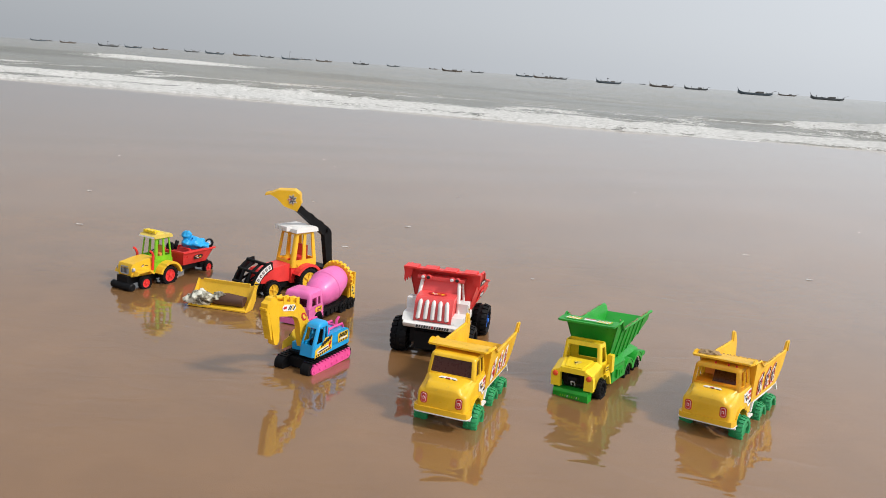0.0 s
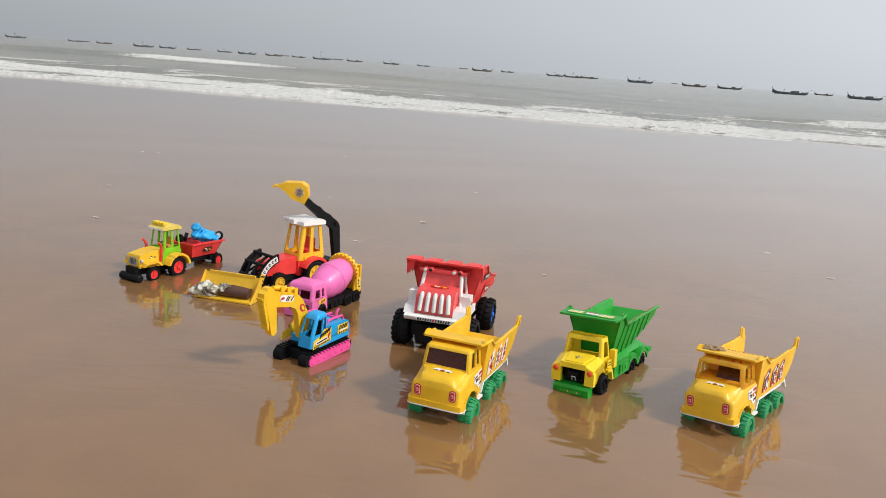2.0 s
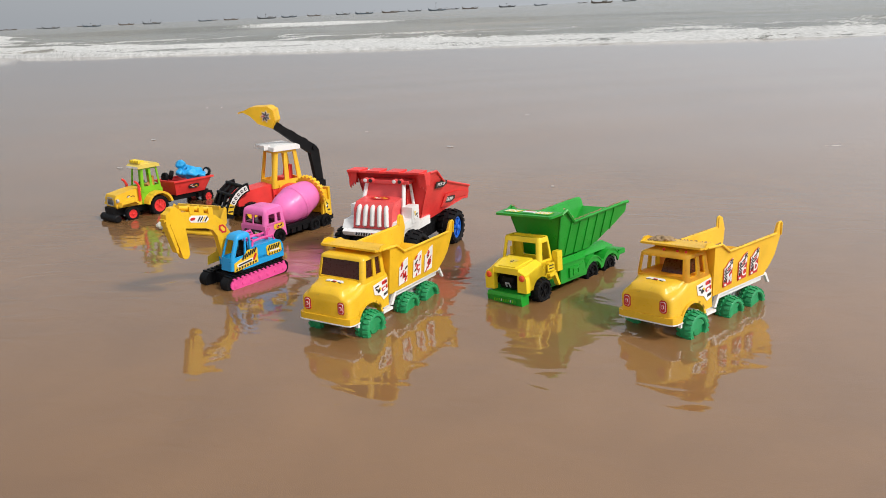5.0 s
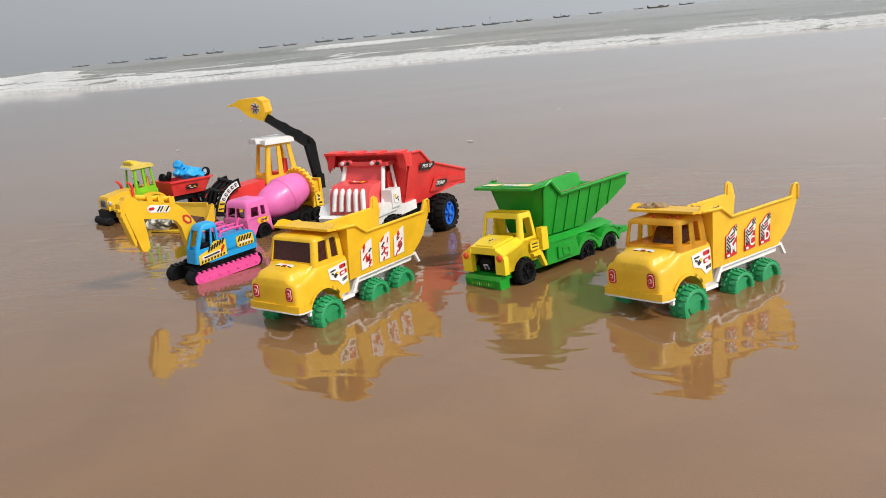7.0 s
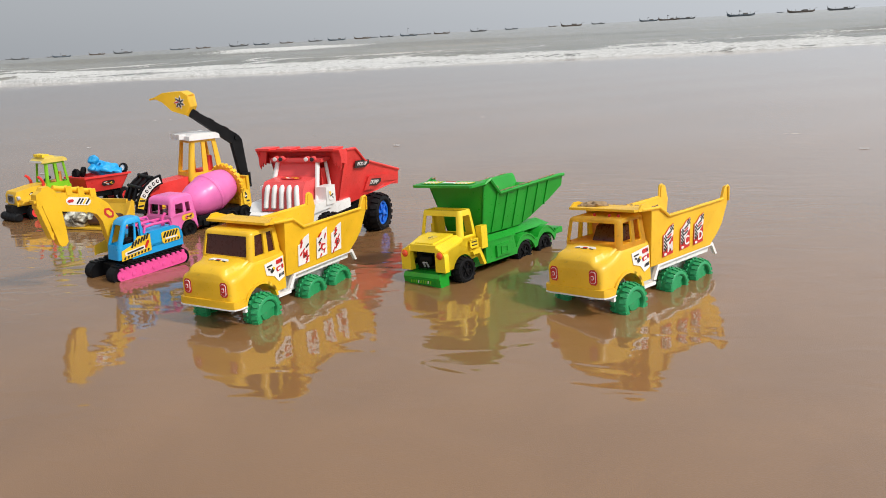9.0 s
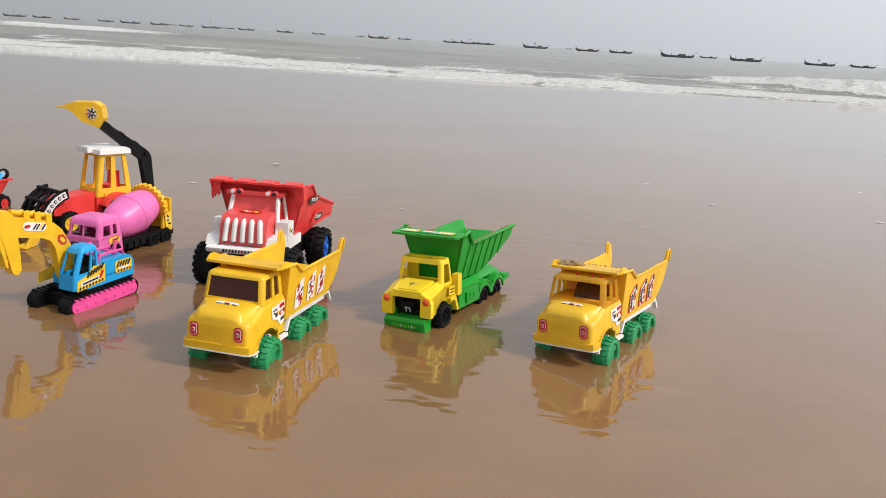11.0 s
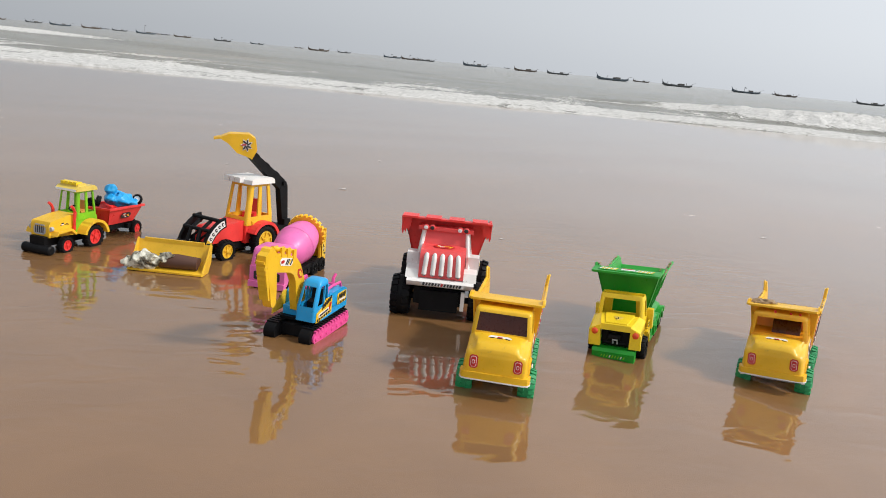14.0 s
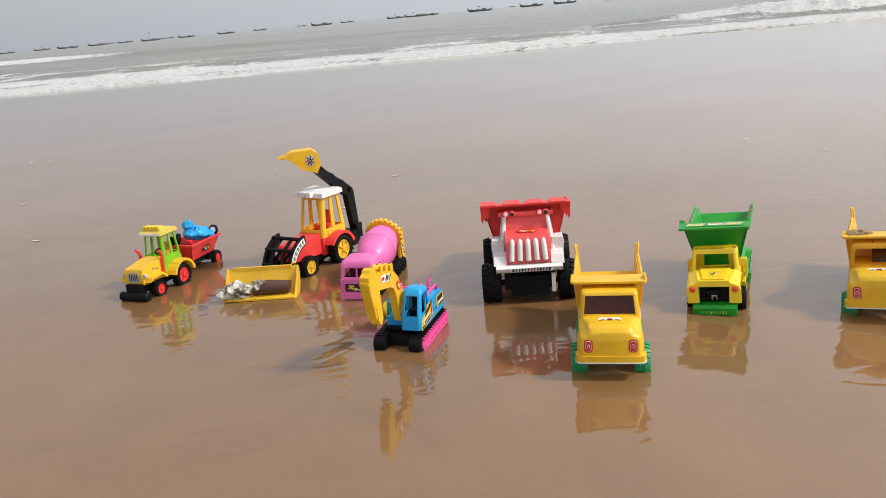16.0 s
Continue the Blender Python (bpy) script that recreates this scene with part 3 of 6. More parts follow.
for i, (bear, dist, turn, mast) in enumerate(BOATS):
    a = radians(bear)
    where = (math.sin(a) * dist, math.cos(a) * dist, SEA_Z)
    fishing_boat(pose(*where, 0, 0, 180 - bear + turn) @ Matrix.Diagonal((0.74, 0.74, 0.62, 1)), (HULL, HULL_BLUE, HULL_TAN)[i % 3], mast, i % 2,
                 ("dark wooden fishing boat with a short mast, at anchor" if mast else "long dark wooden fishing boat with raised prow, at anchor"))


# ---- the toys ----
def ring_headlight(parent, m):
    """Red oval headlight sticker with pale rings."""
    h = badge("headlight", parent, m, 0.0105, 0.0165, ST_RED, 0, "red oval headlight sticker with white rings", 0.24)
    for i, (w, hh, mat) in enumerate(((0.0072, 0.0130, ST_WHITE), (0.0062, 0.0118, ST_RED), (0.0034, 0.0046, ST_WHITE), (0.0022, 0.0032, ST_RED))):
        badge("ring", h, Matrix(), w, hh, mat, 0.0005 * (i + 1), corner=0.24)


def scribble(parent, w, h, mats, n, seed, lift=0.0006):
    """Illegible printing as plain bars."""
    rnd = random.Random(seed)
    for i in range(n):
        x, y = rnd.uniform(-0.36, 0.36) * w, rnd.uniform(-0.34, 0.34) * h
        badge("print_bar", parent, pose(x, y, 0.0, 0, 0, rnd.uniform(-25, 25)), w * rnd.uniform(0.12, 0.3), h * rnd.uniform(0.10, 0.24), mats[i % len(mats)], lift + 0.00003 * i)


def chequers(parent, x, y, w, h, nx, ny, mat, lift):
    for i in range(nx):
        for j in range(ny):
            if (i + j) % 2:
                badge("chequer", parent, pose(x + (i + 0.5 - nx / 2) * w / nx, y + (j + 0.5 - ny / 2) * h / ny, 0), w / nx, h / ny, mat, lift, corner=0.02)


def nose_shell(w):
    """Rounded bonnet between bulging wings, cut through by the wheel arch."""
    def low(y):
        d = 0.0265 ** 2 - (y - 0.039) ** 2
        return max(0.027, 0.0175 + math.sqrt(d)) if d > 0 else 0.027
    bm = bmesh.new()
    rings = []
    for y, k in [(-0.0042, 0.84), (-0.0035, 0.90), (-0.0018, 0.945), (0.001, 0.975), (0.005, 0.993), (0.010, 1), (0.0124, 1)] + [(0.039 - 0.0262 * math.cos(a), 1) for a in np.linspace(0.05, math.pi - 0.05, 15)] + [(0.0655, 1), (0.072, 1), (0.084, 1)]:
        f = min(1, max(0, y / 0.034))
        zt = 0.0690 + 0.0050 * f - 0.0065 * max(0, (0.005 - y) / 0.0092) ** 2
        zs = 0.0605 + 0.0125 * f ** 1.8 - 0.003 * max(0, (0.004 - y) / 0.0082) ** 2
        hw = 0.0275 + 0.0060 * f ** 2
        half = [(w * k, low(y)), (w * k, zs - 0.008), (w * k - 0.0008, zs - 0.0045), (w * k - 0.0026, zs - 0.0018), (w * k - 0.0055, zs - 0.0004), (hw * k + 0.0020, zs + 0.0008), (hw * k + 0.0004, min(zs + 0.0030, zt - 0.0005)), (hw * k - 0.0020, zt - 0.0012), (hw * k - 0.0060, zt), (0.012, zt + 0.0007)]
        rings.append([bm.verts.new((x, y, z)) for x, z in half] + [bm.verts.new((-x, y, z)) for x, z in reversed(half)])
    n = len(rings[0])
    for p, q in zip(rings, rings[1:]):
        for i in range(n):
            j = (i + 1) % n
            bm.faces.new((p[i], p[j], q[j], q[i]))
    for r_ in (rings[0], rings[-1]):
        for i in range(n // 2 - 1):
            bm.faces.new((r_[i], r_[i + 1], r_[n - 2 - i], r_[n - 1 - i]))
    return bm


def yellow_truck(m, label, tinted, sandy):
    t = thing("toy_dump_truck", m, label, "toy truck", "yellow toy dump trucks")
    body = AMBER if not tinted else YELLOW
    w = 0.0385
    bonnet = part("bonnet", nose_shell(w), body, t)
    for s in (-1, 1):
        lip = bmesh.new()
        aa = np.linspace(0.22, math.pi - 0.22, 14)
        for a, b_ in zip(aa, aa[1:]):
            prism(lip, [(0.039 - r_ * math.cos(q), 0.0175 + r_ * math.sin(q)) for q, r_ in ((a, 0.0258), (b_, 0.0258), (b_, 0.0290), (a, 0.0290))], s * (w - 0.006), s * (w + 0.0022), 0)
        bmesh.ops.remove_doubles(lip, verts=lip.verts, dist=0.0001)
        part("wheel_arch", lip, body, t)
    bump = slab(bmesh.new(), [(-0.0425, 0.011, 0.0262), (-0.0425, 0.001, 0.0262), (-0.0395, -0.0045, 0.0262), (-0.034, -0.0062, 0.0262), (0.034, -0.0062, 0.0262), (0.0395, -0.0045, 0.0262), (0.0425, 0.001, 0.0262), (0.0425, 0.011, 0.0262)], (0, 0, 0.0078), 0.0020)
    part("bumper", bump, body, t)
    part("bumper_lip", slab(bmesh.new(), [(-0.043, 0.013, 0.0246), (-0.043, 0.001, 0.0246), (-0.040, -0.0050, 0.0246), (-0.034, -0.0068, 0.0246), (0.034, -0.0068, 0.0246), (0.040, -0.0050, 0.0246), (0.043, 0.001, 0.0246), (0.043, 0.013, 0.0246)], (0, 0, 0.0014), 0.0004), WHITE, t, "white underside lip of the bumper")
    for s in (-1, 1):
        part("sill_lug", box(bmesh.new(), s * 0.039 - 0.002, s * 0.039 + 0.002, 0.010, 0.0135, 0.0185, 0.0240, 0.0006), WHITE, t)
        part("sill_lug", box(bmesh.new(), s * 0.039 - 0.003, s * 0.039 + 0.003, 0.066, 0.088, 0.0200, 0.0235, 0.0006), WHITE, t)
    # cab: one rounded moulding with a big windscreen and two side openings
    shell = body if tinted else CLEAR_AMBER
    cab = cab_shell([(0.058, 0.0372, 0.030, 0.084), (0.0752, 0.0372, 0.0300, 0.083), (0.0980, 0.0350, 0.0350, 0.0815), (0.1005, 0.0346, 0.0358, 0.081), (0.1022, 0.0330, 0.0375, 0.080), (0.1028, 0.0290, 0.0415, 0.077)], 1,
                    front=[(0.01, 0.99)], side=[(0.05, 0.43), (0.58, 0.86)], back=[], r=0.0052)
    part("cab", cab, shell, t, "rounded cab with a wide windscreen")
    if tinted:
        part("windscreen", slab(bmesh.new(), [(-0.0345, 0.0318, 0.0745), (0.0345, 0.0318, 0.0745), (0.0325, 0.0362, 0.0990), (-0.0325, 0.0362, 0.0990)], (0, 0.0012, 0)), DARK, t, "dark brown smoked windscreen")
        for s in (-1, 1):
            part("side_window", slab(bmesh.new(), [(s * 0.0352, 0.036, 0.0755), (s * 0.0352, 0.079, 0.0755), (s * 0.0328, 0.078, 0.0990), (s * 0.0328, 0.040, 0.0990)], (-s * 0.0012, 0, 0)), DARK, t, "dark brown smoked side window")
        part("cab_floor", box(bmesh.new(), -0.033, 0.033, 0.036, 0.078, 0.0715, 0.0750, 0), DARK, t)
    else:
        part("bulkhead", box(bmesh.new(), -0.0335, 0.0335, 0.0775, 0.0800, 0.0755, 0.1000, 0.0005), ORANGE, t, "orange rear wall of the open cab")
        part("seat", prism(bmesh.new(), [(0.046, 0.0755), (0.055, 0.0900), (0.062, 0.0930), (0.070, 0.0910), (0.073, 0.0755)], -0.010, 0.026, 0.003), DARK, t, "dark brown moulded seat")
        part("seat_back", prism(bmesh.new(), [(0.0492, 0.0760), (0.0565, 0.0890), (0.0600, 0.0890), (0.0600, 0.0760)], -0.001, 0.018, 0.001), ORANGE, t)
        part("cab_floor", box(bmesh.new(), -0.0345, 0.0345, 0.034, 0.080, 0.0725, 0.0752, 0), CLEAR_AMBER, t)
        for x in (-0.008, 0.012, 0.024):
            part("roof_peg", lathe(bmesh.new(), [(0.0016, 0), (0.0016, 0.0035)], 10, pose(x, 0.050, 0.1020, 0, -90, 0)), ST_RED, t, "small dark red peg on the roof")
    # tipper body
    def px(s, z):
        return s * (0.0385 + 0.0075 * (z - 0.042) / 0.07)
    side = [(0.086, 0.0400), (0.082, 0.1075), (0.096, 0.1068), (0.116, 0.0938), (0.236, 0.0940), (0.2400, 0.1060), (0.2420, 0.1085), (0.2465, 0.1090), (0.2495, 0.1070), (0.2510, 0.0900), (0.2400, 0.0630), (0.2300, 0.0520), (0.2140, 0.0400)]
    bed = bmesh.new()
    for s in (-1, 1):
        part("side_wall", slab(bmesh.new(), [(px(s, z), y, z) for y, z in side], (-s * 0.0028, 0, 0), 0.0007), body, t)
        part("rim", tube(bmesh.new(), [(px(s, z) + s * 0.0008, y, z) for y, z in ((0.062, 0.1090), *side[1:5])], 0.0019, 8), body, t)
        part("horn_edge", tube(bmesh.new(), [(px(s, z) + s * 0.0006, y, z) for y, z in side[4:10]], 0.0015, 8), body, t)
    part("front_wall", slab(bmesh.new(), [(-0.038, 0.087, 0.044), (0.038, 0.087, 0.044), (0.0455, 0.083, 0.1075), (-0.0455, 0.083, 0.1075)], (0, 0.003, 0), 0.0005), body, t)
    slab(bed, [(-0.038, 0.087, 0.044), (0.038, 0.087, 0.044), (0.038, 0.2135, 0.045), (-0.038, 0.2135, 0.045)], (0, 0, 0.003))
    part("tail_slope", slab(bmesh.new(), [(-0.038, 0.2125, 0.045), (0.038, 0.2125, 0.045), (0.0405, 0.236, 0.066), (-0.0405, 0.236, 0.066)], (0, -0.001, 0.003)), body, t)
    # visor over the cab: a shallow tray with raised sides
    vis = bmesh.new()
    slab(vis, [(-0.0465, 0.088, 0.1062), (0.0465, 0.088, 0.1062), (0.0475, 0.058, 0.1080), (0.0440, 0.0505, 0.1083), (-0.0440, 0.0505, 0.1083), (-0.0475, 0.058, 0.1080)], (0, 0, 0.0028), 0.0010)
    for s in (-1, 1):
        slab(vis, [(s * 0.0475, 0.054, 0.1085), (s * 0.0468, 0.088, 0.1062), (s * 0.0462, 0.088, 0.1080), (s * 0.0466, 0.070, 0.1150), (s * 0.0468, 0.062, 0.1150)], (-s * 0.0022, 0, 0), 0.0005)
    part("visor", vis, body, t)
    tipper = part("tipper_body", bed, body, t, "yellow open-ended tipper body with upturned rear corners")
    # chassis
    ch = bmesh.new()
    box(ch, -0.018, 0.018, 0.062, 0.218, 0.012, 0.0405, 0.001)
    for s in (-1, 1):
        prism(ch, [(0.090, 0.024), (0.101, 0.0405), (0.222, 0.0415), (0.231, 0.026), (0.227, 0.026), (0.2195, 0.0385), (0.104, 0.0375), (0.095, 0.023)], s * 0.036 - 0.002, s * 0.036 + 0.002, 0)
        slab(ch, [(s * 0.0335, 0.104, 0.0375), (s * 0.0335, 0.219, 0.0385), (s * 0.0335, 0.216, 0.031), (s * 0.0335, 0.107, 0.031)], (-s * 0.0015, 0, 0))
    for y in (0.039, 0.134, 0.187):
        tube(ch, [(-0.036, y, 0.012), (0.036, y, 0.012)], 0.003, 8)
    part("chassis", ch, WHITE, t, "white plastic chassis")
    for i, y in enumerate((0.040, 0.134, 0.188)):
        for s in (-1, 1):
            wheel(t, s * (0.0345 if i else 0.0385), y, 0.0075 if i else 0.0105, 0.0205 if i else 0.0222, 0.0205, TYRE_GREEN, TYRE_GREEN, 20, 25 * i + 10 * s, "green knobbly plastic wheel")
    # stickers
    for s in (-1, 1):
        ring_headlight(bonnet, frame_m((s * 0.0265, -0.0040, 0.0470), (1, 0, 0), (0, 0.03, 1)))
    nose = badge("bonnet_sticker", bonnet, frame_m((0.0, 0.0190, 0.0712), (1, 0, 0), (0, 1, 0.30)), 0.028, 0.0095, ST_WHITE, 0.0007, "white bonnet sticker with dark printing", 0.3)
    for x, ln, a, mt in ((-0.0095, 0.006, 14, ST_BLACK), (0.0095, 0.006, -14, ST_BLACK), (0.0, 0.006, 0, ST_RED), (-0.004, 0.003, 30, ST_YELLOW), (0.004, 0.003, -30, ST_YELLOW), (0.0, 0.008, 0, ST_BLACK)):
        badge("print_bar", nose, pose(x, 0.0012 if mt is ST_RED else -0.0010, 0, 0, 0, a), ln, 0.0016, mt, 0.0013, corner=0.2)
    for s in (-1, 1):
        m2 = frame_m((s * (w + 0.0003), 0.068, 0.0545), (0, s, 0), (0, 0, 1))
        q = [(-0.019, 0.0085), (0.0135, 0.0120), (0.0135, -0.013), (0.0035, -0.0165), (-0.0035, -0.0085), (-0.0165, -0.0045)]
        door = badge("door_sticker", bonnet, m2, 0, 0, ST_WHITE, 0, "white door sticker with red and dark printing", shape=q if s > 0 else [(-x, y) for x, y in reversed(q)])
        marks = [(0.006, 0.0072, 0.011, 0.0045, ST_RED, 5), (0.0095, 0.0072, 0.0026, 0.0030, ST_BLACK, 5), (-0.011, 0.0052, 0.009, 0.0016, ST_BLACK, 6), (-0.012, 0.0015, 0.004, 0.0020, ST_BLACK, -20), (-0.007, -0.0010, 0.006, 0.0042, ST_BLACK, 35), (-0.004, 0.0012, 0.004, 0.0030, ST_YELLOW, -20), (0.004, -0.0010, 0.008, 0.0050, ST_RED, 12), (0.005, -0.0010, 0.006, 0.0028, ST_WHITE, 12), (0.0105, 0.0005, 0.0030, 0.0050, ST_RED, 0)]
        for i, (x, y, a, b_, mt, g_) in enumerate(marks):
            badge("print_bar", door, pose(x * s, y, 0, 0, 0, g_ * s), a, b_, mt, 0.0006 + 0.00005 * i, corner=0.22)
        for k in range(4):
            badge("stripe", door, pose((0.0045 + 0.0024 * k) * s, -0.0095 + 0.0004 * k, 0, 0, 0, -12 * s), 0.0012, 0.0040, ST_BLACK, 0.0006, corner=0.1)
        for k, ch_ in enumerate("MCD"):
            y = (0.1170, 0.1530, 0.1830)[k]
            z = (0.0640, 0.0648, 0.0652)[k]
            m3 = frame_m((px(s, z) + s * 0.0006, y, z), (0, s, 0.04), (s * 0.1, 0, 1))
            q = [(-0.0105, -0.0170), (0.0105, -0.0165), (0.0105, 0.0190), (0.0020, 0.0165), (-0.0065, 0.0100), (-0.0105, 0.0090)]
            st = badge("letter_sticker", tipper, m3, 0, 0, ST_RED if not tinted else ST_WHITE, 0, "red and chequered sticker with a white letter" if not tinted else "white sticker with red flames and a letter", shape=q)
            if not tinted:
                badge("flag", st, pose(0, 0, 0), 0, 0, ST_WHITE, 0.0005, shape=[(-0.0098, -0.0100), (-0.0040, -0.0060), (0.0098, 0.0060), (0.0098, 0.0180), (0.0020, 0.0155), (-0.0060, 0.0094), (-0.0098, 0.0084)])
                chequers(st, -0.0065, -0.001, 0.0060, 0.0190, 3, 9, ST_BLACK, 0.001)
                chequers(st, 0.0060, 0.0145, 0.0070, 0.0060, 4, 3, ST_BLACK, 0.001)
                for j in range(3):
                    badge("print_bar", st, pose(0.0012, 0.0095 - j * 0.0034, 0, 0, 0, 24), 0.0085, 0.0018, (ST_BLACK, ST_RED, ST_BLACK)[j], 0.001, corner=0.2)
                letters("letter", ch_, 0.0150, ST_WHITE, st, pose(0.0030, -0.0078, 0))
                badge("print_bar", st, pose(-0.0064, -0.0140, 0), 0.0050, 0.0026, ST_WHITE, 0.001)
            else:
                rn = random.Random(70 + k)
                for j in range(8):
                    badge("flame", st, pose(rn.uniform(-0.0065, 0.0065), -0.0140 + j * 0.0038, 0, 0, 0, rn.uniform(30, 75)), rn.uniform(0.005, 0.009), rn.uniform(0.0014, 0.0024), (ST_RED, ST_RED, ST_BLACK)[j % 3], 0.0006 + 0.00004 * j, corner=0.4)
                letters("letter", ch_, 0.0120, ST_RED, st, pose(0.0020, -0.0050, 0))
    if sandy:
        bm = bmesh.new()
        rnd = random.Random(4)
        for k in range(190):
            s = rnd.uniform(0.0005, 0.0012)
            if k < 70:
                x, y, z = rnd.uniform(-0.042, -0.022), rnd.uniform(0.060, 0.082), 0.1112
            elif k < 100:
                x, y, z = rnd.uniform(-0.040, 0.035), rnd.uniform(0.086, 0.092), 0.1090
            else:
                y = rnd.uniform(0.060, 0.228)
                x = rnd.choice((-1, 1)) * (0.0462 if y < 0.1 else 0.0448)
                z = 0.1095 if y < 0.096 else max(0.0958, 0.1088 - (y - 0.096) * 0.66)
            bmesh.ops.create_icosphere(bm, subdivisions=1, radius=s, matrix=pose(x, y, z, rnd.uniform(0, 90), 0, rnd.uniform(0, 90)) @ Matrix.Diagonal((1.5, 1, 0.7, 1)))
        for v in bm.verts:
            v.co += noise.noise_vector(v.co * 400) * 0.0007
        tagged(part("sand_crust", bm, LUMP, t, "crumbs of wet sand stuck on the rim"), kind="stuff")
        # wet sand left on the visor, highest along its raised edge
        heap = bmesh.new()
        bmesh.ops.create_icosphere(heap, subdivisions=4, radius=0.010, matrix=pose(-0.026, 0.074, 0.1100, 0, 0, 12) @ Matrix.Diagonal((1.75, 1.25, 0.42, 1)))
        for v in heap.verts:
            v.co += noise.noise_vector(v.co * 160) * 0.0026 + noise.noise_vector(v.co * 520) * 0.0012
        part("sand_heap", heap, LUMP, t, "small ragged heap of wet brown sand")
    return t


yellow_truck(stand(0.0395, 1.008, 18.8, 0, -1.5, 0.0005), "yellow plastic toy dump truck with smoked windows and green wheels", True, False)
yellow_truck(stand(0.4410, 1.0650, 38, -5, -0.7, 0.0072), "amber-yellow plastic toy dump truck, sand in its open bed, green wheels", False, True)


def green_truck(m):
    t = thing("toy_dump_truck", m, "green plastic toy tipper truck with a yellow cab and black wheels", "toy truck", "toy tipper trucks")
    w = 0.033
    # yellow bonnet: open nose between two wings
    bon = bmesh.new()
    slab(bon, [(-0.0215, -0.001, 0.0505), (0.0215, -0.001, 0.0505), (0.0285, 0.034, 0.0580), (-0.0285, 0.034, 0.0580)], (0, 0, 0.0042), 0.0016)
    slab(bon, [(-0.0150, 0.002, 0.0545), (0.0150, 0.002, 0.0545), (0.0215, 0.034, 0.0618), (-0.0215, 0.034, 0.0618)], (0, 0, 0.0022), 0.0010)
    slab(bon, [(-0.0215, -0.002, 0.0462), (0.0215, -0.002, 0.0462), (0.0215, -0.001, 0.0545), (-0.0215, -0.001, 0.0545)], (0, 0.004, 0), 0.0010)
    for s in (-1, 1):
        # wing: front face with the lamp, sloping shoulder, side skirt round the wheel
        slab(bon, [(s * 0.0205, -0.003, 0.0220), (s * 0.0365, -0.003, 0.0220), (s * 0.0365, -0.003, 0.0420), (s * 0.0335, -0.003, 0.0475), (s * 0.0215, -0.003, 0.0520)], (0, 0.008, 0), 0.0014)
        slab(bon, [(s * 0.0215, -0.002, 0.0500), (s * 0.0350, -0.002, 0.0440), (s * 0.0365, 0.034, 0.0545), (s * 0.0270, 0.034, 0.0600)], (0, 0, 0.0030), 0.0008)
        arch = [(0.034 - 0.0200 * math.cos(a), 0.0180 + 0.0200 * math.sin(a)) for a in np.linspace(0.30, math.pi - 0.30, 10)]
        prism(bon, [(0.000, 0.0225), (0.000, 0.0440), (0.034, 0.0575), (0.064, 0.0575), (0.066, 0.0300)] + list(reversed(arch))[1:], s * 0.0365 - 0.0015, s * 0.0365 + 0.0015 - s * 0.003, 0.0005)
    bonnet = part("bonnet", bon, LEMON, t, "lemon yellow bonnet with an open nose")
    cab = cab_shell([(0.0540, 0.0348, 0.0325, 0.0665), (0.0600, 0.0342, 0.0330, 0.0660), (0.0848, 0.0318, 0.0370, 0.0625), (0.0888, 0.0314, 0.0375, 0.0620), (0.0918, 0.0305, 0.0385, 0.0615)], 1,
                    front=[(0.04, 0.96)], side=[(0.10, 0.86)], back=[(0.2, 0.8)], r=0.0042, cap=False)
    part("cab", cab, LEMON, t, "lemon yellow cab with large open windows")
    part("roof", box(bmesh.new(), -0.0285, 0.0285, 0.0400, 0.0602, 0.0865, 0.0885, 0.0004), LEMON, t, "sunken roof panel")
    for s in (-1, 1):
        part("air_tank", box(bmesh.new(), s * 0.038 - 0.0045, s * 0.038 + 0.0045, 0.0645, 0.0765, 0.0400, 0.0690, 0.0014), LEMON, t)
        part("step", prism(bmesh.new(), [(0.048, 0.0390), (0.064, 0.0420), (0.0745, 0.0190), (0.0700, 0.0180), (0.0615, 0.0350), (0.050, 0.0345)], s * 0.037 - 0.004, s * 0.037 + 0.003, 0.0008), LEMON, t)
        part("headlight", lathe(bmesh.new(), [(0.0046, -0.0010), (0.0046, 0.0006), (0.0036, 0.0016), (0.0016, 0.0022)], 16, pose(s * 0.0290, -0.0035, 0.0430, 0, 0, -90)), LIGHT_RED, bonnet, "small red-orange headlight")
        plate = badge("door_plate", bonnet, frame_m((s * 0.0384, 0.0535, 0.0490), (0, s, 0), (0, 0, 1)), 0.0165, 0.0120, LEMON, 0, "raised yellow door plate with print", 0.15)
        for k in range(2):
            badge("print_bar", plate, pose(0, 0.0020 - 0.0042 * k, 0), 0.0105, 0.0014, ST_BLACK, 0.0006)
            badge("rim_bar", plate, pose(0, 0.0052 - 0.0104 * k, 0), 0.0150, 0.0010, LEMON, 0.0010)
    tri = badge("bonnet_sticker", bonnet, frame_m((0, 0.016, 0.0602), (1, 0, 0), (0, 1, 0.23)), 0.014, 0.012, CREAM, 0, "small arrow-shaped sticker", shape=[(-0.007, 0.005), (0, -0.006), (0.007, 0.005), (0.004, 0.006), (-0.004, 0.006)])
    scribble(tri, 0.008, 0.008, (ST_BLACK,), 4, 9)
    eng = bmesh.new()
    box(eng, -0.021, 0.021, 0.010, 0.034, 0.020, 0.046, 0.002)
    lathe(eng, [(0.005, -0.012), (0.007, -0.010), (0.007, 0.006), (0.005, 0.008)], 12, pose(0, 0.010, 0.034))
    lathe(eng, [(0.004, -0.018), (0.004, 0.018)], 10, pose(0, 0.012, 0.025))
    part("engine", eng, BLACK, t)
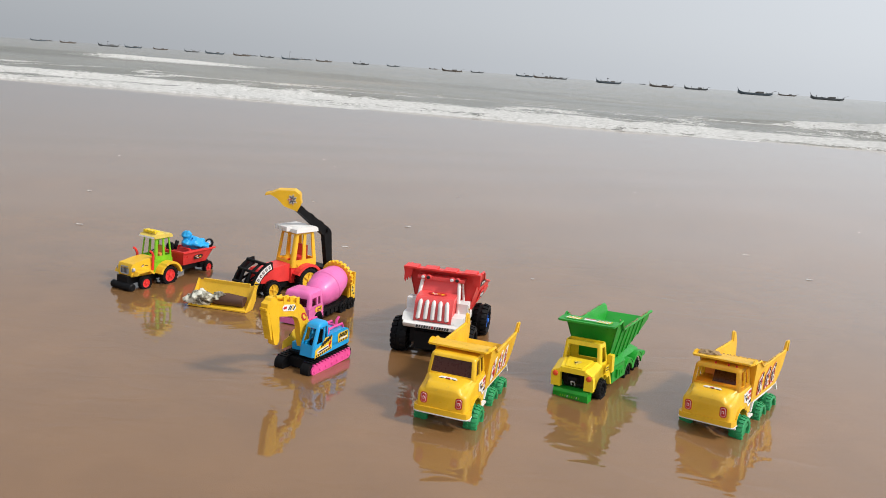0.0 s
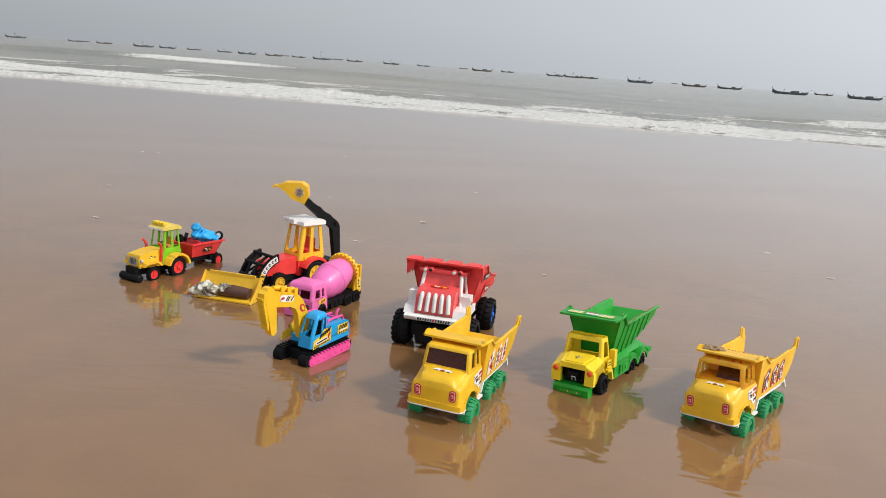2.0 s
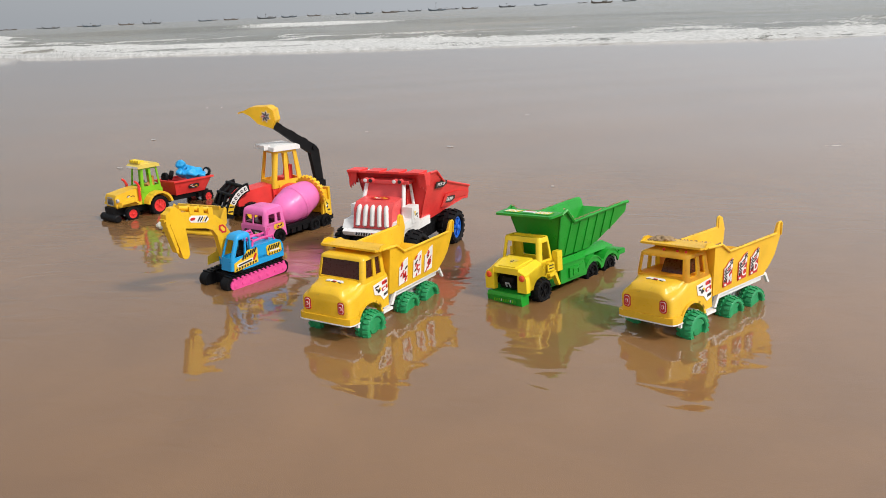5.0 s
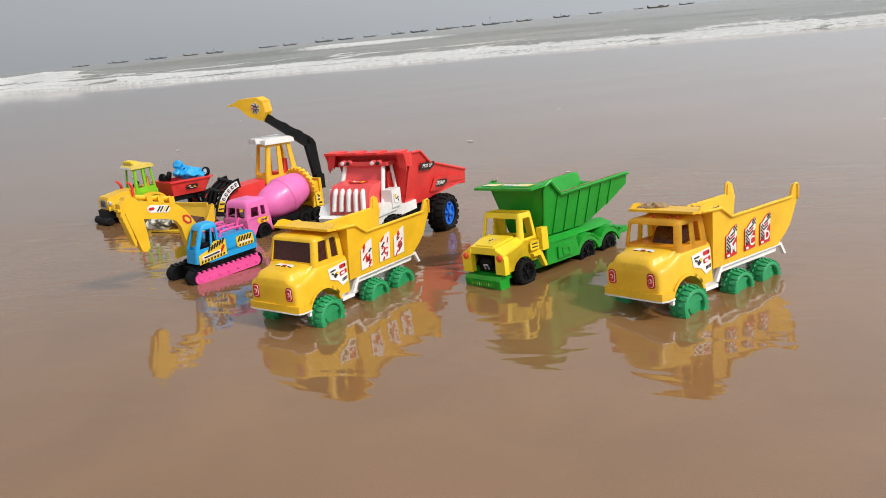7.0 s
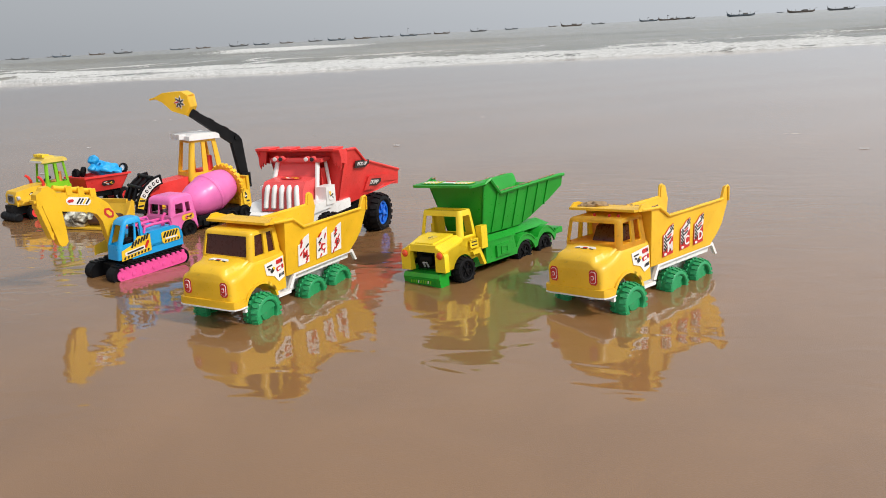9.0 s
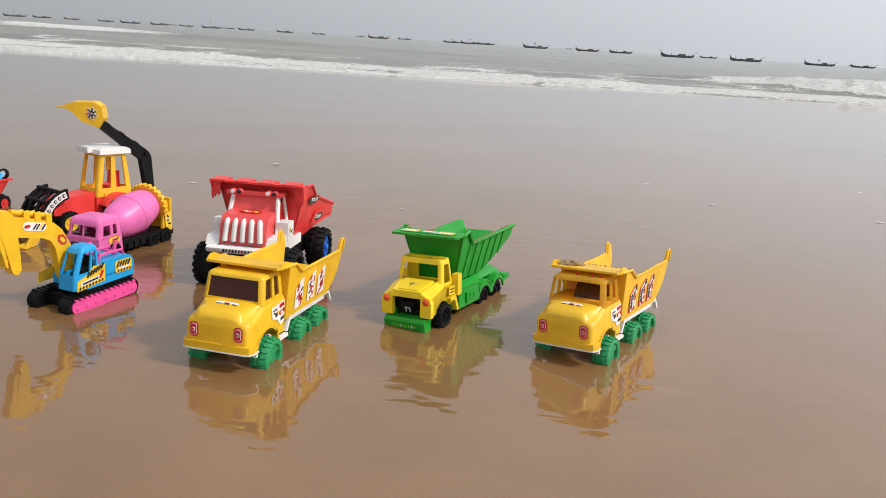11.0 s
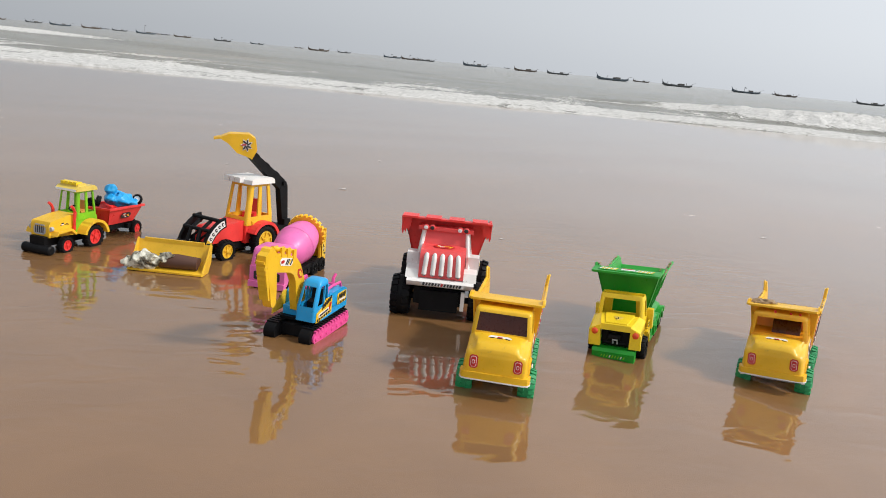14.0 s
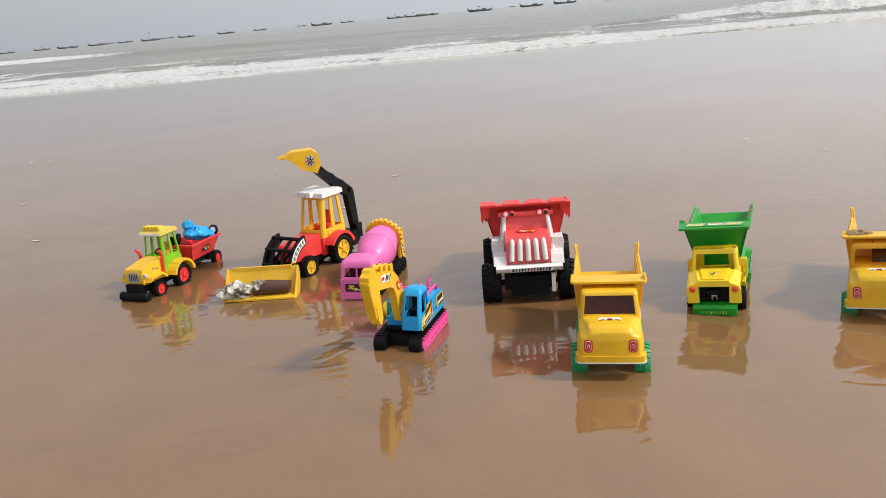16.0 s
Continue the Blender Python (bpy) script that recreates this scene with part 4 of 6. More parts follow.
    part("engine_hook", tube(bmesh.new(), [(-0.003, 0.004, 0.026), (-0.003, 0.001, 0.032), (0.003, 0.001, 0.032), (0.003, 0.004, 0.026)], 0.0012, 6), CHROME, t)
    # green bumper and chassis
    bm = prism(bmesh.new(), [(-0.006, 0.0030), (-0.0085, 0.0150), (-0.006, 0.0200), (0.010, 0.0200), (0.010, 0.0030)], -0.0300, 0.0300, 0.0022)
    bumper = part("bumper", bm, GREEN, t, "green front bumper with raised chevrons")
    panel = badge("bumper_panel", bumper, frame_m((0, -0.0078, 0.0100), (1, 0, 0), (0, -0.2, 1)), 0.044, 0.0080, GREEN, 0.0006, "raised panel with pale slanted bars", 0.3)
    for k in range(9):
        badge("chevron", panel, pose(-0.016 + k * 0.004, 0, 0, 0, 0, -22), 0.0012, 0.0040, (LIME, ST_WHITE)[k % 4 == 3], 0.0012, corner=0.05)
    ch = bmesh.new()
    box(ch, -0.028, 0.028, 0.010, 0.245, 0.014, 0.026, 0.001)
    for s in (-1, 1):
        # low side skirt, then two mudguards that run on into a short tail
        out = [(0.074, 0.0180), (0.074, 0.0450), (0.128, 0.0450), (0.136, 0.0425)]
        lips = []
        for c, top in ((0.163, 0.0365), (0.213, 0.0385)):
            lips += [(c - 0.0265 * math.cos(a), top - 0.0235 + 0.0270 * math.sin(a)) for a in np.linspace(0.55, math.pi - 0.62, 9)]
        under = []
        for c, top in ((0.213, 0.0350), (0.163, 0.0335)):
            under += [(c + 0.0225 * math.cos(a), top - 0.0210 + 0.0210 * math.sin(a)) for a in np.linspace(0.25, math.pi - 0.25, 9)]
        prism(ch, out + lips + [(0.250, 0.0360), (0.256, 0.0345), (0.256, 0.0285), (0.240, 0.0280)] + under + [(0.132, 0.0180)], s * 0.039 - 0.0015, s * 0.039 + 0.0015, 0.0003)
        for a, b_ in zip(lips, lips[1:]):
            if b_[0] > a[0]:
                slab(ch, [(s * 0.0415, a[0], a[1]), (s * 0.0415, b_[0], b_[1]), (s * 0.0230, b_[0], b_[1] + 0.003), (s * 0.0230, a[0], a[1] + 0.003)], (0, 0, 0.0022))
        slab(ch, [(s * 0.0405, 0.074, 0.0445), (s * 0.0405, 0.140, 0.0430), (s * 0.0300, 0.150, 0.0490), (s * 0.0300, 0.080, 0.0500)], (0, 0, 0.002), 0.0005)
        slab(ch, [(s * 0.0340, 0.140, 0.0440), (s * 0.0340, 0.232, 0.0440), (s * 0.0240, 0.216, 0.0540), (s * 0.0240, 0.140, 0.0520)], (-s * 0.004, 0, 0.0005), 0.0005)
        box(ch, s * 0.0405 - 0.0030, s * 0.0405 + 0.0030, 0.094, 0.124, 0.0230, 0.0380, 0.0012)
        pierced(ch, [(s * 0.0435, 0.102, 0.0255), (s * 0.0435, 0.117, 0.0255), (s * 0.0435, 0.117, 0.0360), (s * 0.0435, 0.102, 0.0360)], [(s * 0.0435, 0.104, 0.0275), (s * 0.0435, 0.115, 0.0275), (s * 0.0435, 0.115, 0.0340), (s * 0.0435, 0.104, 0.0340)], (s * 0.0012, 0, 0))
    box(ch, -0.0240, 0.0240, 0.080, 0.216, 0.0400, 0.0525, 0.002)
    box(ch, -0.0390, 0.0390, 0.240, 0.257, 0.0270, 0.0355, 0.001)
    part("chassis", ch, GREEN, t, "green chassis with scalloped mudguards")
    # tipper body with ribs
    def px(s, z):
        return s * (0.0285 + 0.0185 * (z - 0.052) / 0.07)
    side = [(0.083, 0.0530), (0.070, 0.1215), (0.081, 0.1265), (0.107, 0.1055), (0.244, 0.1115), (0.258, 0.1110), (0.260, 0.0950), (0.232, 0.0790), (0.190, 0.0600), (0.168, 0.0530)]
    bed = bmesh.new()
    RIBS = []
    for s in (-1, 1):
        part("side_wall", slab(bmesh.new(), [(px(s, z), y, z) for y, z in side], (-s * 0.0025, 0, 0), 0.0005), GREEN, t)
        part("rim", tube(bmesh.new(), [(px(s, z) + s * 0.0015, y, z) for y, z in side[1:6]], 0.0026, 6), GREEN, t)
        for k in range(6):
            y0 = 0.102 + k * 0.0235
            zt = 0.1045 + 0.0012 * k if k else 0.1120
            zb = 0.054 if y0 < 0.168 else 0.054 + (y0 - 0.168) * 0.37
            RIBS.append([(px(s, zb), y0 - 0.001, zb), (px(s, zb), y0 + 0.0014, zb), (px(s, zt), y0 + 0.0032, zt), (px(s, zt), y0, zt), s])
        # chamfer along the bottom of the side
        part("chamfer", slab(bmesh.new(), [(s * 0.0290, 0.084, 0.0545), (s * 0.0290, 0.170, 0.0545), (s * 0.0225, 0.166, 0.0485), (s * 0.0225, 0.088, 0.0485)], (-s * 0.002, 0, 0.001)), GREEN, t)
    part("front_wall", slab(bmesh.new(), [(px(-1, 0.053), 0.083, 0.053), (px(1, 0.053), 0.083, 0.053), (px(1, 0.1215), 0.070, 0.1215), (px(-1, 0.1215), 0.070, 0.1215)], (0, 0.0025, 0), 0.0004), GREEN, t)
    slab(bed, [(-0.0285, 0.083, 0.053), (0.0285, 0.083, 0.053), (0.0285, 0.172, 0.053), (-0.0285, 0.172, 0.053)], (0, 0, 0.003))
    part("tail_slope", slab(bmesh.new(), [(-0.0285, 0.170, 0.053), (0.0285, 0.170, 0.053), (0.0350, 0.232, 0.079), (-0.0350, 0.232, 0.079)], (0, -0.001, 0.003)), GREEN, t)
    part("tail_lip", slab(bmesh.new(), [(-0.0350, 0.230, 0.079), (0.0350, 0.230, 0.079), (0.0395, 0.259, 0.096), (-0.0395, 0.259, 0.096)], (0, -0.001, 0.003)), GREEN, t)
    part("visor", slab(bmesh.new(), [(-0.0505, 0.074, 0.1215), (0.0505, 0.074, 0.1215), (0.0495, 0.0440, 0.1200), (0.0470, 0.0420, 0.1199), (-0.0470, 0.0420, 0.1199), (-0.0495, 0.0440, 0.1200)], (0, 0, 0.0032), 0.0012), GREEN, t)
    tip = part("tipper_body", bed, GREEN, t, "green ribbed tipper body with a front visor")
    for *q, s in RIBS:
        part("rib", slab(bmesh.new(), q, (s * 0.0016, 0, 0)), GREEN, tip)
    strip = badge("visor_sticker", tip, frame_m((0.0, 0.0570, 0.1243), (1, 0, 0), (0, 1, 0.06)), 0.082, 0.0150, GREEN, 0, "hazard-striped visor sticker with a white middle", 0.1)
    badge("print_panel", strip, pose(0.002, 0.001, 0), 0.020, 0.008, ST_WHITE, 0.0006, corner=0.1)
    badge("print_bar", strip, pose(0.002, 0.004, 0), 0.016, 0.002, ST_RED, 0.0011, corner=0.1)
    for k in range(16):
        badge("stripe", strip, pose((-0.037 + k * 0.0031) if k < 8 else (0.016 + (k - 8) * 0.0031), 0, 0, 0, 0, -16), 0.0014, 0.0120, ST_YELLOW if k % 2 else ST_WHITE, 0.0006, corner=0.05)
    bm = bmesh.new()
    rnd = random.Random(8)
    for k in range(120):
        y = rnd.uniform(0.078, 0.240)
        s = rnd.choice((-1, 1))
        bmesh.ops.create_icosphere(bm, subdivisions=1, radius=rnd.uniform(0.0006, 0.0013), matrix=pose(s * rnd.uniform(0.0435, 0.047), y, 0.1275 if y < 0.081 else max(0.1085 + (y - 0.107) * 0.045, 0.1290 - (y - 0.081) * 0.8)) @ Matrix.Diagonal((1, 2.0, 0.7, 1)))
    tagged(part("sand_crust", bm, LUMP, t, "crumbs of wet sand stuck on the rim"), kind="stuff")
    for y in (0.034, 0.163, 0.213):
        for s in (-1, 1):
            wheel(t, s * (0.0335 if y < 0.1 else 0.031), y, 0.0180 if y < 0.1 else 0.0150, 0.0175, 0.015, TYRE, BLACK, 16, y * 900, "black plastic wheel")
    return t


def red_truck(m):
    t = thing("toy_mining_truck", m, "big red and white plastic toy mining truck with blue rear rims", "toy truck")
    # white front body and bumper
    b = bmesh.new()
    prism(b, [(0.000, 0.054), (-0.002, 0.060), (0.004, 0.064), (0.040, 0.068), (0.120, 0.066), (0.120, 0.050), (0.006, 0.050)], -0.052, 0.052, 0.0015)
    for s in (-1, 1):
        prism(b, [(0.004, 0.064), (0.012, 0.078), (0.050, 0.080), (0.056, 0.064)], s * 0.045 - 0.010, s * 0.045 + 0.010, 0.002)
        box(b, s * 0.048 - 0.009, s * 0.048 + 0.009, 0.040, 0.066, 0.070, 0.100, 0.0015)
        # windscreen posts and the bar between them
        tube(b, [(s * 0.040, 0.040, 0.078), (s * 0.034, 0.062, 0.142)], 0.0034, 8)
        tube(b, [(s * 0.044, 0.078, 0.076), (s * 0.036, 0.080, 0.140)], 0.0026, 8)
    body = part("front_body", b, WHITE, t, "white bumper and cab frame")
    plate = badge("bumper_sticker", body, frame_m((0.004, -0.0018, 0.0572), (1, 0, 0), (0, 0, 1)), 0.066, 0.0066, ST_WHITE, 0, "bumper sticker with dark slanted bars", 0.1)
    for k in range(13):
        badge("print_bar", plate, pose(-0.029 + k * 0.0047, 0, 0, 0, 0, -18), 0.0024 if k % 3 else 0.0034, 0.0052, ST_RED if k == 6 else ST_BLACK, 0.0006, corner=0.08)
    grille = bmesh.new()
    prism(grille, [(0.006, 0.066), (0.012, 0.100), (0.021, 0.1115), (0.058, 0.1150), (0.062, 0.066)], -0.035, 0.035, 0.0065)
    hood = part("bonnet", grille, CORAL, t, "rounded coral red bonnet")
    for k in range(5):
        x = -0.0250 + k * 0.0125
        bar = tube(bmesh.new(), [(x * 1.06, 0.0065, 0.0700), (x * 1.06, 0.0062, 0.0712), (x, 0.0105, 0.0960), (x * 0.98, 0.0125, 0.1030), (x * 0.97, 0.0142, 0.1062), (x * 0.97, 0.0160, 0.1075)], [0.0030, 0.0040, 0.0040, 0.0038, 0.0028, 0.0010], 10)
        part("grille_bar", bar, WHITE, hood, "white rounded upright grille bar")
    bs = badge("bonnet_sticker", hood, frame_m((0, 0.040, 0.1138), (1, 0, 0), (0, 1, 0.1)), 0.034, 0.014, ST_RED, 0.0006, "red and yellow winged bonnet sticker", 0.4)
    scribble(bs, 0.032, 0.012, (ST_YELLOW, ST_WHITE, ST_YELLOW), 8, 12)
    part("windscreen", slab(bmesh.new(), [(-0.035, 0.052, 0.104), (0.035, 0.052, 0.104), (0.031, 0.062, 0.138), (-0.031, 0.062, 0.138)], (0, 0.002, 0)), CORAL, t, "coral red moulded windscreen panel")
    bar = bmesh.new()
    box(bar, -0.044, 0.044, 0.056, 0.082, 0.138, 0.144, 0.002)
    part("roof_bar", bar, CORAL, t)
    for x in (-0.027, 0.027):
        for d in (-0.005, 0.005):
            lamp = bmesh.new()
            lathe(lamp, [(0.0030, -0.002), (0.0046, -0.001), (0.0046, 0.003), (0.003, 0.004)], 14, pose(x + d, 0.053, 0.144, 0, 0, 90))
            part("spotlight", lamp, CORAL, t, "round red spotlight with dark middle")
            part("spotlight_lens", lathe(bmesh.new(), [(0.0034, -0.0004), (0.0034, 0.0006), (0.0012, 0.0010)], 14, pose(x + d, 0.0490, 0.144, 0, 0, -90)), ST_BLACK if d > 0 else ST_WHITE, t, "dark lens" if d > 0 else "pale lens")
    seat = box(bmesh.new(), -0.036, 0.036, 0.066, 0.084, 0.066, 0.126, 0.003)
    part("cab_back", seat, RED, t)
    for s in (-1, 1):
        st = badge("side_sticker", body, frame_m((s * 0.0575, 0.052, 0.086), (0, s, 0), (0, 0, 1)), 0.014, 0.018, ST_WHITE, 0, "black and yellow flame sticker", 0.2)
        scribble(st, 0.012, 0.016, (ST_BLACK, ST_YELLOW), 7, 15)
    # red tray
    def px(s, y, z):
        return s * (0.046 + 0.024 * min(1, max(0, (z - 0.055) / 0.085)))
    side = [(0.090, 0.054), (0.086, 0.1545), (0.113, 0.1530), (0.120, 0.1480), (0.149, 0.1270), (0.298, 0.0850), (0.311, 0.0540), (0.242, 0.0650), (0.202, 0.0570), (0.160, 0.0550)]
    tr = bmesh.new()
    for s in (-1, 1):
        part("side_wall", slab(bmesh.new(), [(px(s, y, z), y, z) for y, z in side], (-s * 0.003, 0, 0), 0.0006), RED, t)
        part("rim", tube(bmesh.new(), [(px(s, y, z), y, z) for y, z in side[1:6]], 0.0024, 8), RED, t)
        part("side_rail", slab(bmesh.new(), [(px(s, 0, z) + s * 0.0006, y, z) for y, z in ((0.170, 0.0680), (0.205, 0.0640), (0.240, 0.0730), (0.303, 0.0630), (0.300, 0.0730), (0.232, 0.0880), (0.176, 0.0930))], (s * 0.0016, 0, 0), 0.0005), RED, t)
    slab(tr, [(-0.046, 0.090, 0.054), (0.046, 0.090, 0.054), (0.070, 0.086, 0.1545), (-0.070, 0.086, 0.1545)], (0, 0.003, 0), 0.0005)
    slab(tr, [(-0.046, 0.090, 0.056), (0.046, 0.090, 0.056), (0.046, 0.165, 0.056), (-0.046, 0.165, 0.056)], (0, 0, 0.003))
    slab(tr, [(-0.046, 0.163, 0.056), (0.046, 0.163, 0.056), (0.050, 0.302, 0.061), (-0.050, 0.302, 0.061)], (0, 0, 0.003))
    vis = bmesh.new()
    slab(vis, [(-0.071, 0.088, 0.1525), (0.071, 0.088, 0.1525), (0.0725, 0.060, 0.1555), (-0.0725, 0.060, 0.1555)], (0, 0, 0.0030), 0.0012)
    for k in range(4):
        part("visor_rib", box(bmesh.new(), -0.0715 + k * 0.0372, -0.0470 + k * 0.0372, 0.0585, 0.088, 0.1565, 0.1600, 0.0012), RED, t)
    for s in (-1, 1):
        slab(vis, [(s * 0.0725, 0.061, 0.1570), (s * 0.071, 0.088, 0.1540), (s * 0.069, 0.088, 0.130), (s * 0.0715, 0.068, 0.136)], (-s * 0.0025, 0, 0), 0.0004)
        # jagged cheek hanging under each end of the visor
        slab(vis, [(s * x, 0.0655, z) for x, z in ((0.0720, 0.1570), (0.0720, 0.1310), (0.0695, 0.1240), (0.0680, 0.1330), (0.0655, 0.1280), (0.0640, 0.1360), (0.0605, 0.1310), (0.0585, 0.1400), (0.0560, 0.1570))], (0, 0.0022, 0))
    part("visor", vis, RED, t)
    tray = part("tray", tr, RED, t, "large red haulage tray with a toothed front visor")
    for s in (-1, 1):
        m1 = frame_m((px(s, 0, 0.122) + s * 0.0010, 0.141, 0.122), (0, s, -0.12), (s * 0.28, 0, 1))
        q = [(-0.023, 0.006), (0.020, 0.007), (0.024, 0.0), (0.011, -0.007), (-0.021, -0.007)]
        a = badge("tray_sticker", tray, m1, 0, 0, ST_BLACK, 0, "black sticker with white capitals", shape=q if s > 0 else [(-x, y) for x, y in reversed(q)])
        letters("lettering", "PICK UP", 0.0084, ST_WHITE, a, Matrix(), 0.0006)
        m2 = frame_m((px(s, 0, 0.0785) + s * 0.0026, 0.200, 0.0785), (0, s, -0.16), (s * 0.28, 0, 1))
        a = badge("tray_sticker", tray, m2, 0, 0, ST_BLACK, 0, "black sticker with white capitals", shape=q if s > 0 else [(-x, y) for x, y in reversed(q)])
        letters("lettering", "DUMP", 0.0100, ST_WHITE, a, Matrix(), 0.0006)
    ch = bmesh.new()
    box(ch, -0.040, 0.040, 0.010, 0.225, 0.026, 0.052, 0.002)
    box(ch, -0.030, 0.030, 0.002, 0.030, 0.018, 0.050, 0.002)
    for y in (0.034, 0.190):
        tube(ch, [(-0.060, y, 0.031), (0.060, y, 0.031)], 0.005, 8)
    part("chassis", ch, BLACK, t)
    part("step_ladder", box(bmesh.new(), 0.034, 0.040, 0.002, 0.006, 0.022, 0.052, 0.0006), WHITE, t)
    for y, hub in ((0.034, BLACK), (0.190, RIM_BLUE)):
        for s in (-1, 1):
            wheel(t, s * 0.061, y, 0.0315, 0.032, 0.030, TYRE, hub, 18, y * 700, "big black lugged wheel")
    squat = Matrix.Translation((0, 0, 0.1)) @ Matrix.Diagonal((1, 1, 0.9, 1)) @ Matrix.Translation((0, 0, -0.1))
    for ob in t.children:
        if not ob.name.startswith(("wheel", "chassis", "step_ladder")):
            ob.matrix_basis = squat @ ob.matrix_basis
    return t


def mixer(m):
    t = thing("toy_concrete_mixer", m, "pink plastic toy concrete mixer truck with a yellow gear ring", "toy truck")
    w = 0.031
    cab = bmesh.new()
    arch = [(0.034 - 0.017 * math.cos(a), 0.013 + 0.017 * math.sin(a)) for a in np.linspace(0.3, math.pi - 0.3, 8)]
    prism(cab, [(0.0, 0.010), (-0.001, 0.041), (0.052, 0.041), (0.054, 0.012)] + list(reversed(arch)) + [(0.012, 0.010)], -w, w, 0.002)
    body = part("cab", cab, PINK, t, "pink plastic lower cab")
    upper = cab_shell([(0.0395, w, -0.0005, 0.053), (0.0440, w, 0.0, 0.053), (0.0600, w - 0.0015, 0.0035, 0.052), (0.0650, w - 0.0018, 0.0040, 0.052), (0.0700, w - 0.0030, 0.0065, 0.051), (0.0725, w - 0.0065, 0.0110, 0.048)], 1,
                      front=[(0.04, 0.46), (0.50, 0.96)], side=[(0.10, 0.50), (0.64, 0.86)], r=0.0050)
    part("cab_top", upper, PINK, t, "rounded pink cab top with open windows")
    part("dashboard", box(bmesh.new(), -w + 0.004, w - 0.004, 0.010, 0.046, 0.0405, 0.044, 0.0005), DARK, t)
    gr = badge("grille_sticker", body, frame_m((0, -0.0012, 0.026), (1, 0, 0), (0, 0, 1)), 0.046, 0.014, ST_BLACK, 0, "dark printed grille sticker", 0.12)
    scribble(gr, 0.044, 0.012, (ST_YELLOW, ST_WHITE, HOT_PINK), 10, 21)
    part("bumper", box(bmesh.new(), -w - 0.001, w + 0.001, -0.004, 0.006, 0.006, 0.016, 0.0015), PINK, t)
    for s in (-1, 1):
        d = badge("door_sticker", body, frame_m((s * (w + 0.0003), 0.034, 0.035), (0, s, 0), (0, 0, 1)), 0.026, 0.010, ST_YELLOW, 0, "red and yellow flame sticker", 0.3)
        scribble(d, 0.024, 0.009, (ST_RED, ST_BLACK, HOT_PINK), 9, 23)
    # drum: tilted, tail end raised
    tilt = pose(0, 0.068, 0.046, 0, 0, 90) @ Matrix.Rotation(radians(-15), 4, "Y")
    dr = lathe(bmesh.new(), [(0.016, -0.010), (0.025, 0.000), (0.031, 0.018), (0.0345, 0.040), (0.0350, 0.043), (0.0360, 0.044), (0.0360, 0.048), (0.0350, 0.049), (0.0355, 0.053), (0.0335, 0.062), (0.030, 0.082), (0.0265, 0.092), (0.0240, 0.098)], 40, tilt)
    part("drum", dr, PINK, t, "smooth pink mixing drum with a raised band")
    ring = bmesh.new()
    lathe(ring, [(0.024, 0.093), (0.0325, 0.093), (0.0325, 0.101), (0.024, 0.101)], 40, tilt, closed=True)
    for k in range(22):
        cuboid(ring, tilt @ Matrix.Rotation(2 * math.pi * k / 22, 4, "X") @ Matrix.Translation((0.097, 0, 0.0335)), 0.0075, 0.0056, 0.005, 0.0006)
    part("gear_ring", ring, YELLOW, t, "yellow toothed gear ring")
    stand_ = bmesh.new()
    for s in (-1, 1):
        slab(stand_, [(s * 0.030, 0.158, 0.022), (s * 0.030, 0.186, 0.022), (s * 0.026, 0.186, 0.075), (s * 0.026, 0.170, 0.075)], (-s * 0.004, 0, 0), 0.0006)
    box(stand_, -0.030, 0.030, 0.180, 0.186, 0.022, 0.080, 0.001)
    part("drum_stand", stand_, YELLOW, t)
    st = badge("stand_sticker", t, frame_m((0.0306, 0.174, 0.042), (0, 1, 0), (-0.07, 0, 1)), 0.016, 0.026, ST_YELLOW, 0, "black and yellow printed sticker", 0.1)
    scribble(st, 0.014, 0.024, (ST_BLACK, ST_BLACK, ST_WHITE), 8, 25)
    ch = bmesh.new()
    box(ch, -0.028, 0.028, 0.010, 0.192, 0.013, 0.022, 0.001)
    box(ch, -0.030, 0.030, 0.058, 0.170, 0.020, 0.028, 0.001)
    for k in range(3):
        box(ch, 0.028, 0.032, 0.066 + k * 0.016, 0.078 + k * 0.016, 0.012, 0.022, 0.001)
    part("chassis", ch, BLACK, t)
    for y in (0.034, 0.132, 0.166):
        for s in (-1, 1):
            wheel(t, s * 0.0275, y, 0.0135, 0.0148, 0.012, TYRE, BLACK, 16, y * 800, "black plastic wheel")
    return t


